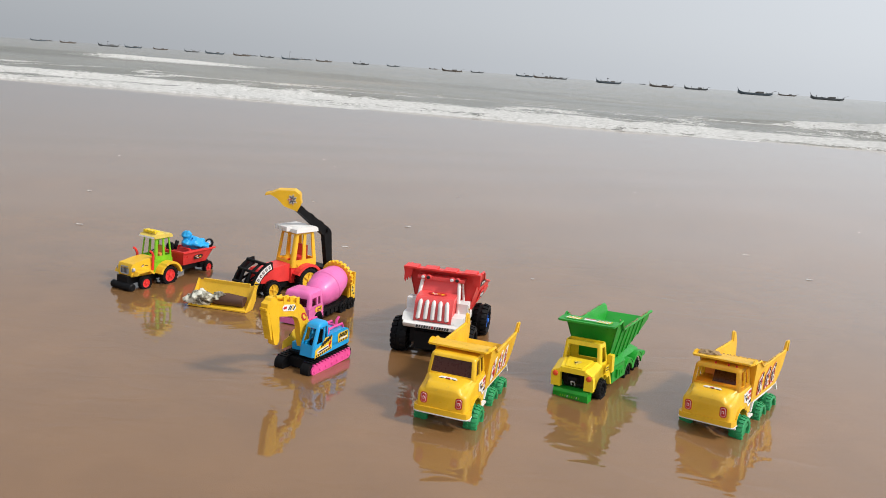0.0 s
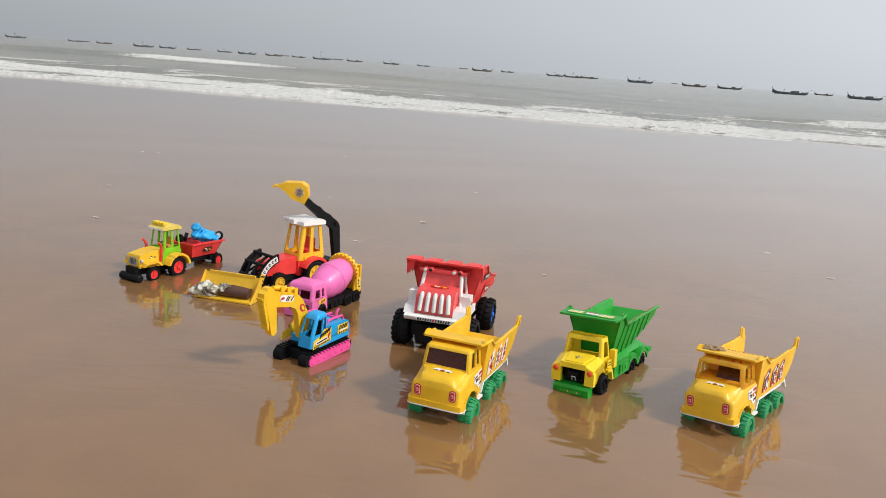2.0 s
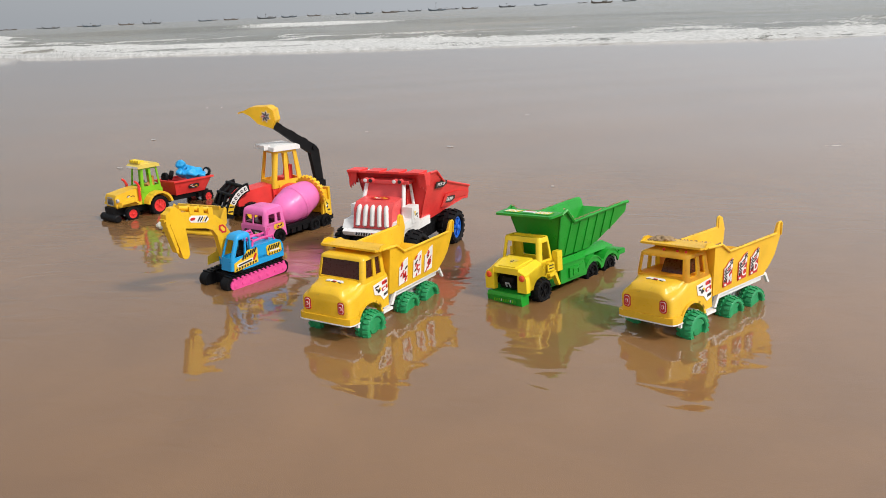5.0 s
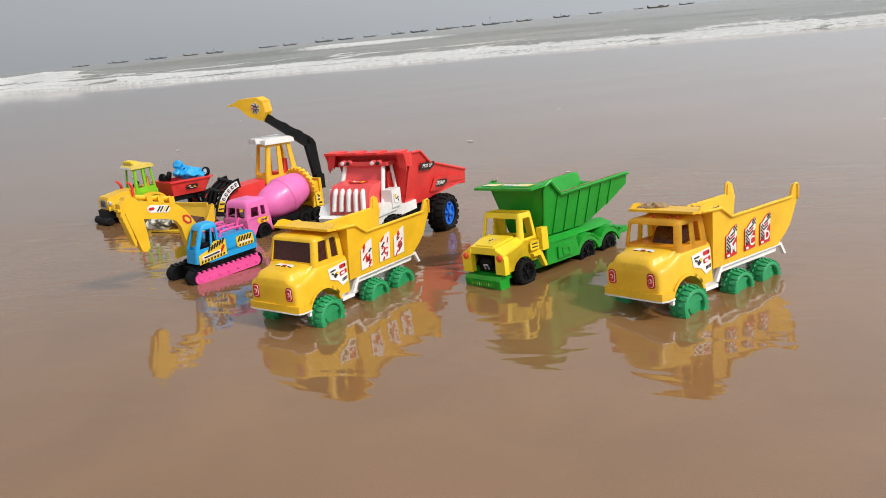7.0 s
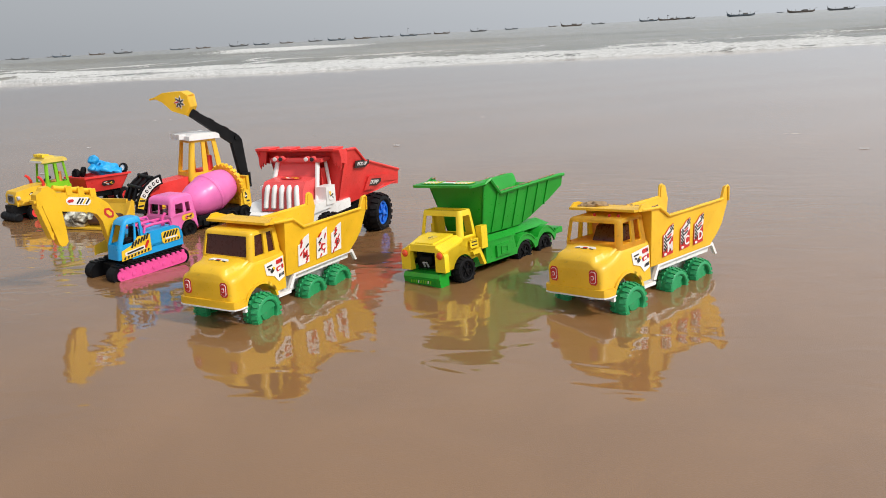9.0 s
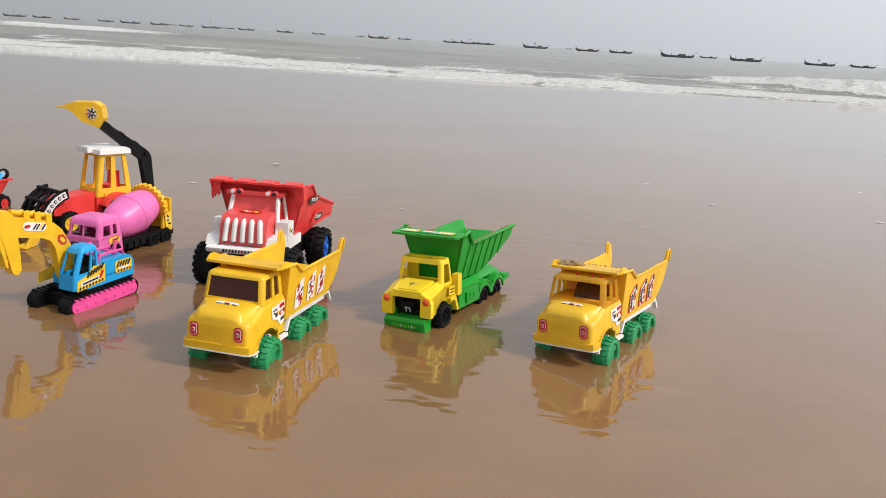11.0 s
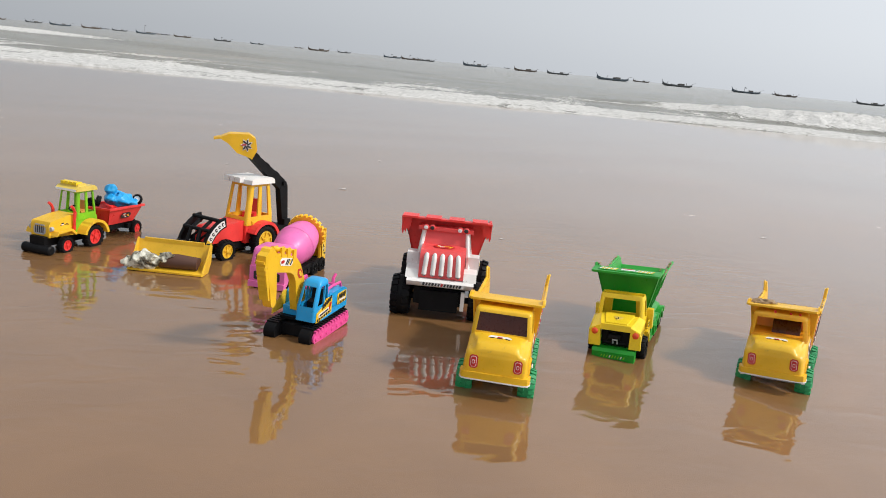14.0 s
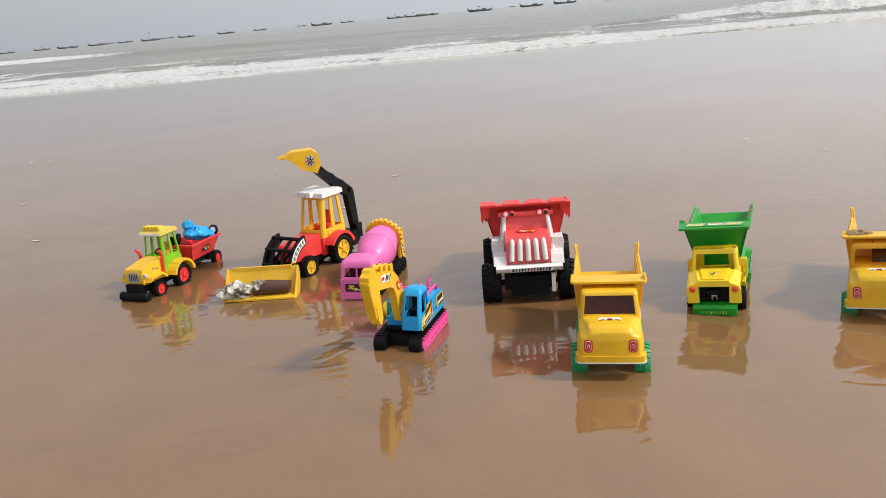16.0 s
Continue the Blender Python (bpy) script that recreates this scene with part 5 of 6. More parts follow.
def excavator(m):
    t = thing("toy_excavator", m, "blue and yellow plastic toy excavator on black and pink tracks", "toy excavator")
    def track(x, mat):
        pts = []
        for a in np.linspace(math.pi / 2, 3 * math.pi / 2, 9):
            pts.append((0.013 + 0.0125 * math.cos(a), 0.0135 + 0.0125 * math.sin(a)))
        for a in np.linspace(-math.pi / 2, math.pi / 2, 9):
            pts.append((0.111 + 0.0125 * math.cos(a), 0.0135 + 0.0125 * math.sin(a)))
        bm = prism(bmesh.new(), pts, x - 0.0085, x + 0.0085, 0.0008)
        n = 15
        for k in range(n):
            y = 0.012 + k * 0.1 / (n - 1)
            for z in (0.0012, 0.0262):
                box(bm, x - 0.009, x + 0.009, y - 0.002, y + 0.002, z - 0.0012, z + 0.0012, 0)
        return part("track", bm, mat, t, "black plastic crawler track")
    for s in (-1, 1):
        tk = track(s * 0.027, BLACK)
        skirt = bmesh.new()
        pts = []
        for a in np.linspace(math.pi / 2, 3 * math.pi / 2, 8):
            pts.append((0.014 + 0.0078 * math.cos(a), 0.0135 + 0.0078 * math.sin(a)))
        for a in np.linspace(-math.pi / 2, math.pi / 2, 8):
            pts.append((0.110 + 0.0078 * math.cos(a), 0.0135 + 0.0078 * math.sin(a)))
        prism(skirt, pts, s * 0.036, s * 0.0385, 0.0005)
        for k in range(7):
            lathe(skirt, [(0.0030, s * 0.038), (0.0030, s * 0.0394), (0.0016, s * 0.0398)], 10, pose(0, 0.014 + k * 0.016, 0.0125))
        for k in range(13):
            box(skirt, s * 0.037 - 0.002, s * 0.037 + 0.002, 0.012 + k * 0.0082, 0.016 + k * 0.0082, 0.0195, 0.0240, 0)
        part("track_side", skirt, HOT_PINK, tk, "pink side plate with rollers")
    part("undercarriage", box(bmesh.new(), -0.020, 0.020, 0.020, 0.104, 0.008, 0.024, 0.002), BLACK, t)
    part("turntable", lathe(bmesh.new(), [(0.020, 0.022), (0.020, 0.030)], 24, pose(0, 0.066, 0, 0, -90, 0)), BLACK, t)
    # house: low deck, rounded engine cover, cab on one side
    bm = box(bmesh.new(), -0.026, 0.033, 0.036, 0.119, 0.031, 0.044, 0.0035)
    prism(bm, [(0.056, 0.040), (0.058, 0.0575), (0.063, 0.0620), (0.108, 0.0620), (0.116, 0.0585), (0.120, 0.0500), (0.120, 0.0400)], -0.033, 0.033, 0.0045)
    hb = part("body", bm, BLUE, t, "blue engine housing")
    part("skirt", box(bmesh.new(), -0.026, 0.032, 0.028, 0.117, 0.0275, 0.0315, 0.0008), BLACK, t)
    cab = cab_shell([(0.034, 0.0148, 0.0155, 0.060), (0.054, 0.0148, 0.0185, 0.060), (0.0800, 0.0135, 0.0305, 0.060), (0.0845, 0.0132, 0.0330, 0.0595), (0.0875, 0.0112, 0.0370, 0.0570), (0.0882, 0.0085, 0.0400, 0.0540)], 1,
                    front=[(0.03, 0.97)], side=[(0.06, 0.60), (0.70, 0.94)], back=[(0.1, 0.9)], r=0.0040)
    bmesh.ops.translate(cab, verts=cab.verts, vec=(0.0185, 0, 0))
    part("cab", cab, BLUE, t, "blue rounded cab with open windows")
    part("seat", prism(bmesh.new(), [(0.036, 0.044), (0.036, 0.056), (0.048, 0.058), (0.051, 0.072), (0.055, 0.072), (0.055, 0.044)], 0.011, 0.026, 0.002), BLACK, t)
    for x in (-0.027, 0.006, 0.028):
        part("handrail", tube(bmesh.new(), [(x, 0.062, 0.061), (x, 0.065, 0.0690), (x, 0.078, 0.0700), (x, 0.104, 0.0690), (x, 0.107, 0.061)], 0.0020, 8), HOT_PINK, t, "pink handrail on the engine cover")
    for y in (0.068, 0.088):
        part("cross_rail", tube(bmesh.new(), [(-0.027, y, 0.0695), (0.028, y, 0.0695)], 0.0018, 8), HOT_PINK, t)
    part("hatch", box(bmesh.new(), -0.022, 0.000, 0.066, 0.086, 0.0610, 0.0650, 0.0014), HOT_PINK, t, "pink hatch on the engine cover")
    part("exhaust", tube(bmesh.new(), [(0.018, 0.100, 0.060), (0.018, 0.102, 0.0740), (0.019, 0.107, 0.0790)], [0.0028, 0.0024, 0.0022], 8), HOT_PINK, t, "pink exhaust pipe")
    for s in (-1, 1):
        q = [(-0.024, -0.0125), (0.023, -0.0100), (0.025, 0.0130), (0.006, 0.0150), (-0.004, 0.0060), (-0.022, 0.0010)]
        a = badge("side_sticker", hb, frame_m((s * 0.0336, 0.0430, 0.0455), (0, s, 0.03), (0, 0, 1)), 0, 0, ST_YELLOW, 0, "yellow and black hazard sticker", shape=q if s > 0 else [(-x, y) for x, y in reversed(q)])
        for k in range(6):
            badge("stripe", a, pose((-0.004 + k * 0.0048) * s, 0.0055 + k * 0.0012, 0, 0, 0, -32 * s), 0.0026, 0.0085, ST_BLACK, 0.0006, corner=0.05)
        for k in range(8):
            badge("stripe", a, pose((-0.019 + k * 0.0053) * s, -0.0095 + k * 0.0003, 0, 0, 0, -32 * s), 0.0024, 0.0036, ST_BLACK, 0.0006, corner=0.05)
        badge("print_bar", a, pose(-0.002 * s, -0.0030, 0, 0, 0, 4 * s), 0.032, 0.0052, ST_WHITE, 0.0009)
        badge("print_bar", a, pose(-0.002 * s, -0.0030, 0, 0, 0, 4 * s), 0.026, 0.0022, ST_BLACK, 0.0014)
        badge("flame", a, pose(0.0170 * s, 0.0010, 0, 0, 0, 55 * s), 0.0120, 0.0036, ST_RED, 0.0012, corner=0.4)
        a = badge("rear_sticker", hb, frame_m((s * 0.0336, 0.1000, 0.0485), (0, s, 0), (0, 0, 1)), 0.030, 0.0170, ST_YELLOW, 0, "yellow and black hazard sticker", 0.15)
        for k in range(5):
            badge("stripe", a, pose((-0.0100 + k * 0.0048) * s, 0.0035, 0, 0, 0, -32 * s), 0.0025, 0.0085, ST_BLACK, 0.0006, corner=0.05)
            badge("stripe", a, pose((-0.0100 + k * 0.0052) * s, -0.0060, 0, 0, 0, -32 * s), 0.0022, 0.0034, ST_BLACK, 0.0006, corner=0.05)
        badge("print_bar", a, pose(0.0, -0.0020, 0), 0.020, 0.0024, ST_WHITE, 0.0009)
    # boom, stick, bucket
    bx = -0.006
    boom_o = [(0.030, 0.042), (0.050, 0.042), (0.0520, 0.066), (0.0460, 0.086), (0.0340, 0.1090), (0.0230, 0.1195), (0.0000, 0.1290), (-0.0220, 0.1355), (-0.0330, 0.1375), (-0.0410, 0.1330), (-0.0420, 0.1240), (-0.0380, 0.1160), (-0.0290, 0.1115), (0.0050, 0.1030), (0.0160, 0.0970), (0.0220, 0.0860), (0.0250, 0.0640)]
    boom = part("boom", prism(bmesh.new(), boom_o, bx - 0.0055, bx + 0.0055, 0.0014), YELLOW, t, "yellow curved excavator boom")
    st = badge("boom_sticker", boom, frame_m((bx + 0.0056, -0.006, 0.1205), (0, 1, -0.24), (0, 0, 1)), 0.034, 0.0105, ST_WHITE, 0, "white boom sticker with red flames and stripes", 0.35)
    for k in range(4):
        badge("stripe", st, pose(0.000 + k * 0.0042, 0, 0, 0, 0, -30), 0.0020, 0.0085, (ST_BLACK, ST_BLACK, ST_YELLOW)[k % 3], 0.0006, corner=0.05)
    badge("flame", st, pose(-0.0110, 0.0, 0, 0, 0, 12), 0.0090, 0.0040, ST_RED, 0.0006, corner=0.45)
    elbow = badge("elbow_sticker", boom, frame_m((bx + 0.0056, 0.0330, 0.0950), (0, 1, -1.2), (0, 1.2, 1)), 0.017, 0.0110, ST_RED, 0, "red and yellow sticker at the bend", 0.4)
    badge("flame", elbow, pose(0, 0, 0), 0.010, 0.0050, ST_YELLOW, 0.0006, corner=0.4)
    ram = tube(bmesh.new(), [(bx, 0.018, 0.1290), (bx, -0.034, 0.1440)], 0.0034, 10)
    part("ram", ram, YELLOW, boom)
    for s in (-1, 1):
        for y, z in ((0.016, 0.1250), (0.000, 0.1305), (-0.016, 0.1350)):
            part("bracket", box(bmesh.new(), bx + s * 0.0050 - 0.0012, bx + s * 0.0050 + 0.0012, y - 0.004, y + 0.004, z - 0.004, z + 0.0075, 0.0008), YELLOW, boom)
    stick_o = [(-0.0340, 0.1400), (-0.0420, 0.1480), (-0.0500, 0.1475), (-0.0560, 0.1390), (-0.0540, 0.1200), (-0.0470, 0.0900), (-0.0430, 0.0700), (-0.0400, 0.0665), (-0.0350, 0.0660), (-0.0305, 0.0705), (-0.0300, 0.0900), (-0.0310, 0.1150)]
    part("stick", prism(bmesh.new(), stick_o, bx - 0.0062, bx + 0.0062, 0.0014), YELLOW, boom)
    bk = prism(bmesh.new(), [(-0.0520, 0.1440), (-0.0600, 0.1400), (-0.0615, 0.1260), (-0.0560, 0.1000), (-0.0510, 0.0790), (-0.0480, 0.0780), (-0.0500, 0.0980), (-0.0555, 0.1240)], bx - 0.0066, bx + 0.0066, 0.0012)
    part("bucket", bk, YELLOW, boom, "yellow toothed bucket hanging down")
    for k in range(7):
        f = k / 6
        part("bucket_tooth", box(bmesh.new(), bx - 0.0060, bx + 0.0060, -0.0640 + 0.0115 * f, -0.0590 + 0.0115 * f, 0.1300 - 0.046 * f, 0.1335 - 0.046 * f, 0.0008), YELLOW, boom)
    return t


green_truck(stand(0.253, 1.163, 31, -4, -2.0, 0.005))
red_truck(stand(0.014, 1.300, 12, 0, -0.5, 0.003))
mixer(stand(-0.253, 1.431, 21.5, 0, 0, 0.004))
excavator(stand(-0.211, 1.183, 27, 0, 1.8, 0.0055))


def tractor(m):
    t = thing("toy_tractor", m, "yellow and lime plastic toy tractor with red rims", "toy tractor")
    hood = bmesh.new()
    prism(hood, [(0.002, 0.030), (0.000, 0.050), (0.004, 0.058), (0.040, 0.064), (0.064, 0.066), (0.064, 0.028)], -0.0200, 0.0200, 0.0065)
    for s in (-1, 1):
        # flared wings over the front wheels
        prism(hood, [(0.004, 0.034), (0.008, 0.042), (0.040, 0.044), (0.052, 0.034), (0.050, 0.031), (0.038, 0.040), (0.010, 0.038)], s * 0.026 - 0.009, s * 0.026 + 0.009, 0.0008)
    bonnet = part("bonnet", hood, AMBER, t)
    g = badge("grille", bonnet, frame_m((0, 0.0005, 0.044), (1, 0, 0), (0, 0.04, 1)), 0.026, 0.018, CHROME, 0, "silver grille with dark slots", 0.2)
    for k in range(5):
        badge("slot", g, pose(-0.008 + k * 0.004, 0, 0), 0.0018, 0.013, ST_BLACK, 0.0006, corner=0.2)
    for s in (-1, 1):
        part("headlight", lathe(bmesh.new(), [(0.004, -0.002), (0.004, 0.003)], 12, pose(s * 0.022, 0.004, 0.046, 0, 0, 90)), CHROME, bonnet)
        d = badge("side_sticker", bonnet, frame_m((s * 0.0193, 0.036, 0.052), (0, s, 0.06), (0, 0, 1)), 0.022, 0.010, ST_YELLOW, 0, "black winged side sticker", 0.4)
        scribble(d, 0.020, 0.009, (ST_BLACK, ST_WHITE, ST_BLACK), 6, 31)
        part("exhaust", tube(bmesh.new(), [(s * 0.023, 0.056, 0.038), (s * 0.025, 0.056, 0.070), (s * 0.025, 0.052, 0.078), (s * 0.026, 0.047, 0.082)], [0.0032, 0.0030, 0.0026, 0.0026], 8), RED, t, "red exhaust stack")
    # cab
    cab = bmesh.new()
    w = 0.023
    part("cab_frame", cab_shell([(0.054, 0.0232, 0.0625, 0.113), (0.066, 0.0232, 0.0640, 0.1120), (0.1030, 0.0205, 0.0680, 0.1090), (0.1080, 0.0205, 0.0680, 0.1090)], 1,
                               front=[(0.02, 0.98)], side=[(0.03, 0.42), (0.57, 0.95)], back=[(0.06, 0.94)], r=0.0042, thick=0.0022, cap=False), LIME, t, "lime green cab frame with open sides")
    prism(cab, [(0.062, 0.028), (0.062, 0.058), (0.114, 0.058), (0.114, 0.028)], -w + 0.001, w - 0.001, 0.001)
    part("cab", cab, LIME, t, "lime green cab frame")
    part("seat", prism(bmesh.new(), [(0.088, 0.058), (0.088, 0.066), (0.098, 0.068), (0.100, 0.084), (0.104, 0.084), (0.104, 0.058)], -0.009, 0.009, 0.001), ORANGE, t)
    part("steering_wheel", lathe(bmesh.new(), [(0.006, -0.001), (0.008, -0.001), (0.008, 0.001), (0.006, 0.001)], 16, pose(0, 0.078, 0.072, 0, 60, 90), closed=True), BLACK, t)
    roof = prism(bmesh.new(), [(0.060, 0.106), (0.061, 0.110), (0.068, 0.115), (0.106, 0.115), (0.112, 0.111), (0.113, 0.106)], -0.0240, 0.0240, 0.0030)
    prism(roof, [(0.068, 0.114), (0.070, 0.120), (0.086, 0.120), (0.090, 0.114)], -0.020, 0.020, 0.001)
    rf = part("roof", roof, CREAM, t, "pale yellow cab roof with lamp pod")
    for k in range(4):
        part("roof_lamp", box(bmesh.new(), -0.0175 + k * 0.0095, -0.0105 + k * 0.0095, 0.0665, 0.080, 0.117, 0.1225, 0.0012), LEMON, rf)
    badge("visor_print", rf, frame_m((0, 0.0602, 0.1085), (1, 0, 0), (0, 0.2, 1)), 0.046, 0.004, ST_WHITE, 0, "pale printed strip on the roof edge", 0.1)
    # rear wings
    for s in (-1, 1):
        out = [(0.094 - 0.032 * math.cos(a), 0.022 + 0.032 * math.sin(a)) for a in np.linspace(0.25, math.pi - 0.15, 12)]
        inn = [(0.094 - 0.027 * math.cos(a), 0.022 + 0.027 * math.sin(a)) for a in np.linspace(0.25, math.pi - 0.15, 12)]
        bm = bmesh.new()
        for k in range(11):
            prism(bm, [out[k], out[k + 1], inn[k + 1], inn[k]], s * 0.031 - 0.011, s * 0.031 + 0.011, 0)
        prism(bm, inn, s * 0.022 - 0.001, s * 0.022 + 0.001, 0)
        bmesh.ops.remove_doubles(bm, verts=bm.verts, dist=0.0001)
        part("rear_wing", bm, AMBER, t)
    part("front_roller", lathe(bmesh.new(), [(0.006, -0.031), (0.0085, -0.029), (0.0085, 0.029), (0.006, 0.031)], 18, pose(0, -0.004, 0.0095)), BLACK, t, "black roller in front of the nose")
    part("front_guard", box(bmesh.new(), -0.016, 0.016, -0.006, 0.010, 0.012, 0.032, 0.001), BLACK, t)
    ch = bmesh.new()
    box(ch, -0.014, 0.014, 0.004, 0.122, 0.014, 0.030, 0.001)
    box(ch, -0.004, 0.004, 0.118, 0.142, 0.016, 0.022, 0.001)
    part("chassis", ch, BLACK, t)
    for y, r, x, w_ in ((0.030, 0.0155, 0.0285, 0.012), (0.094, 0.0225, 0.031, 0.015)):
        for s in (-1, 1):
            wheel(t, s * x, y, r - 0.001, r, w_, TYRE, RED, 16, y * 500, "black toy tyre on a red spoked rim")
    return t


def trailer(m):
    t = thing("toy_trailer", m, "red plastic toy tipping trailer behind the tractor", "toy trailer")
    tub = bmesh.new()
    zb, zt = 0.030, 0.060
    B = [(-0.022, 0.008), (0.022, 0.008), (0.022, 0.092), (-0.022, 0.092)]
    T = [(-0.031, -0.002), (0.031, -0.002), (0.033, 0.104), (-0.033, 0.104)]
    for k in range(4):
        j = (k + 1) % 4
        if k == 2:
            o = (0, -0.0025, 0)
        else:
            o = ((0, 0.0025, 0), (-0.0025, 0, 0), None, (0.0025, 0, 0))[k]
        slab(tub, [(*B[k], zb), (*B[j], zb), (*T[j], zt), (*T[k], zt)], o)
    slab(tub, [(x, y, zb) for x, y in B], (0, 0, 0.0025))
    pierced(tub, [(-0.034, -0.005, zt), (0.034, -0.005, zt), (0.036, 0.110, zt), (-0.036, 0.110, zt)], [(-0.029, 0.000, zt), (0.029, 0.000, zt), (0.031, 0.102, zt), (-0.031, 0.102, zt)], (0, 0, 0.004), 0.0008)
    tb = part("tub", tub, RED, t, "red trailer tub with a thick rim")
    for s in (-1, 1):
        a = badge("side_sticker", tb, frame_m((s * 0.0292, 0.054, 0.046), (0, s, 0), (s * 0.26, 0, 1)), 0.032, 0.011, ST_BLACK, 0, "black sticker with pale print", 0.35)
        scribble(a, 0.030, 0.010, (ST_WHITE, ST_RED, ST_YELLOW), 9, 41)
    ch = bmesh.new()
    box(ch, -0.016, 0.016, 0.006, 0.108, 0.018, 0.030, 0.001)
    box(ch, -0.004, 0.004, -0.026, 0.010, 0.018, 0.024, 0.001)
    box(ch, -0.024, 0.024, 0.070, 0.112, 0.016, 0.026, 0.001)
    part("chassis", ch, BLACK, t)
    for s in (-1, 1):
        wheel(t, s * 0.026, 0.094, 0.0145, 0.0155, 0.011, TYRE, RED, 16, 30, "black toy tyre on a red spoked rim")
    return t


def blue_toy(m):
    """The small blue toy lying in the trailer, as plain lumps with two wheels."""
    t = thing("toy_motorbike", m, "bright blue plastic toy motorbike lying in the trailer", "toy motorbike")
    bm = bmesh.new()
    lumps = [((0.000, 0.000, 0.010), 0.016, (1.5, 1.0, 0.8)), ((-0.018, -0.004, 0.024), 0.009, (1, 1, 1)), ((-0.010, 0.002, 0.017), 0.010, (1.2, 1, 1)), ((0.014, 0.002, 0.011), 0.011, (1.4, 0.9, 0.8)),
             ((0.024, -0.004, 0.006), 0.008, (1.3, 1, 0.9)), ((-0.020, -0.012, 0.010), 0.007, (1, 1.6, 0.8)), ((0.006, -0.014, 0.008), 0.006, (2.0, 0.9, 0.8)), ((0.008, 0.012, 0.012), 0.006, (2.0, 0.9, 0.8))]
    for (c, r, s) in lumps:
        bmesh.ops.create_icosphere(bm, subdivisions=3, radius=r, matrix=Matrix.Translation(c) @ Matrix.Diagonal((*s, 1)))
    for v in bm.verts:
        v.co += noise.noise_vector(v.co * 110) * 0.0045 + noise.noise_vector(v.co * 260) * 0.0016
    moulded(part("body", bm, BLUE, t), 0.0014)
    part("handlebar", tube(bmesh.new(), [(-0.006, -0.016, 0.022), (-0.004, 0.0, 0.018), (-0.006, 0.015, 0.024)], 0.0018, 8), BLUE, t)
    for x, z, q in ((0.036, 0.012, 40), (-0.034, 0.004, -20), (-0.046, 0.0, 30)):
        tk, h = wheel_mesh(0.0085, 0.007, 12, TYRE, WHITE if x > 0 else BLACK)
        ob = part("wheel", tk, TYRE, t, "", pose(x, 0, z, 0, 10, q))
        part("rim", h, WHITE, ob)
    return t


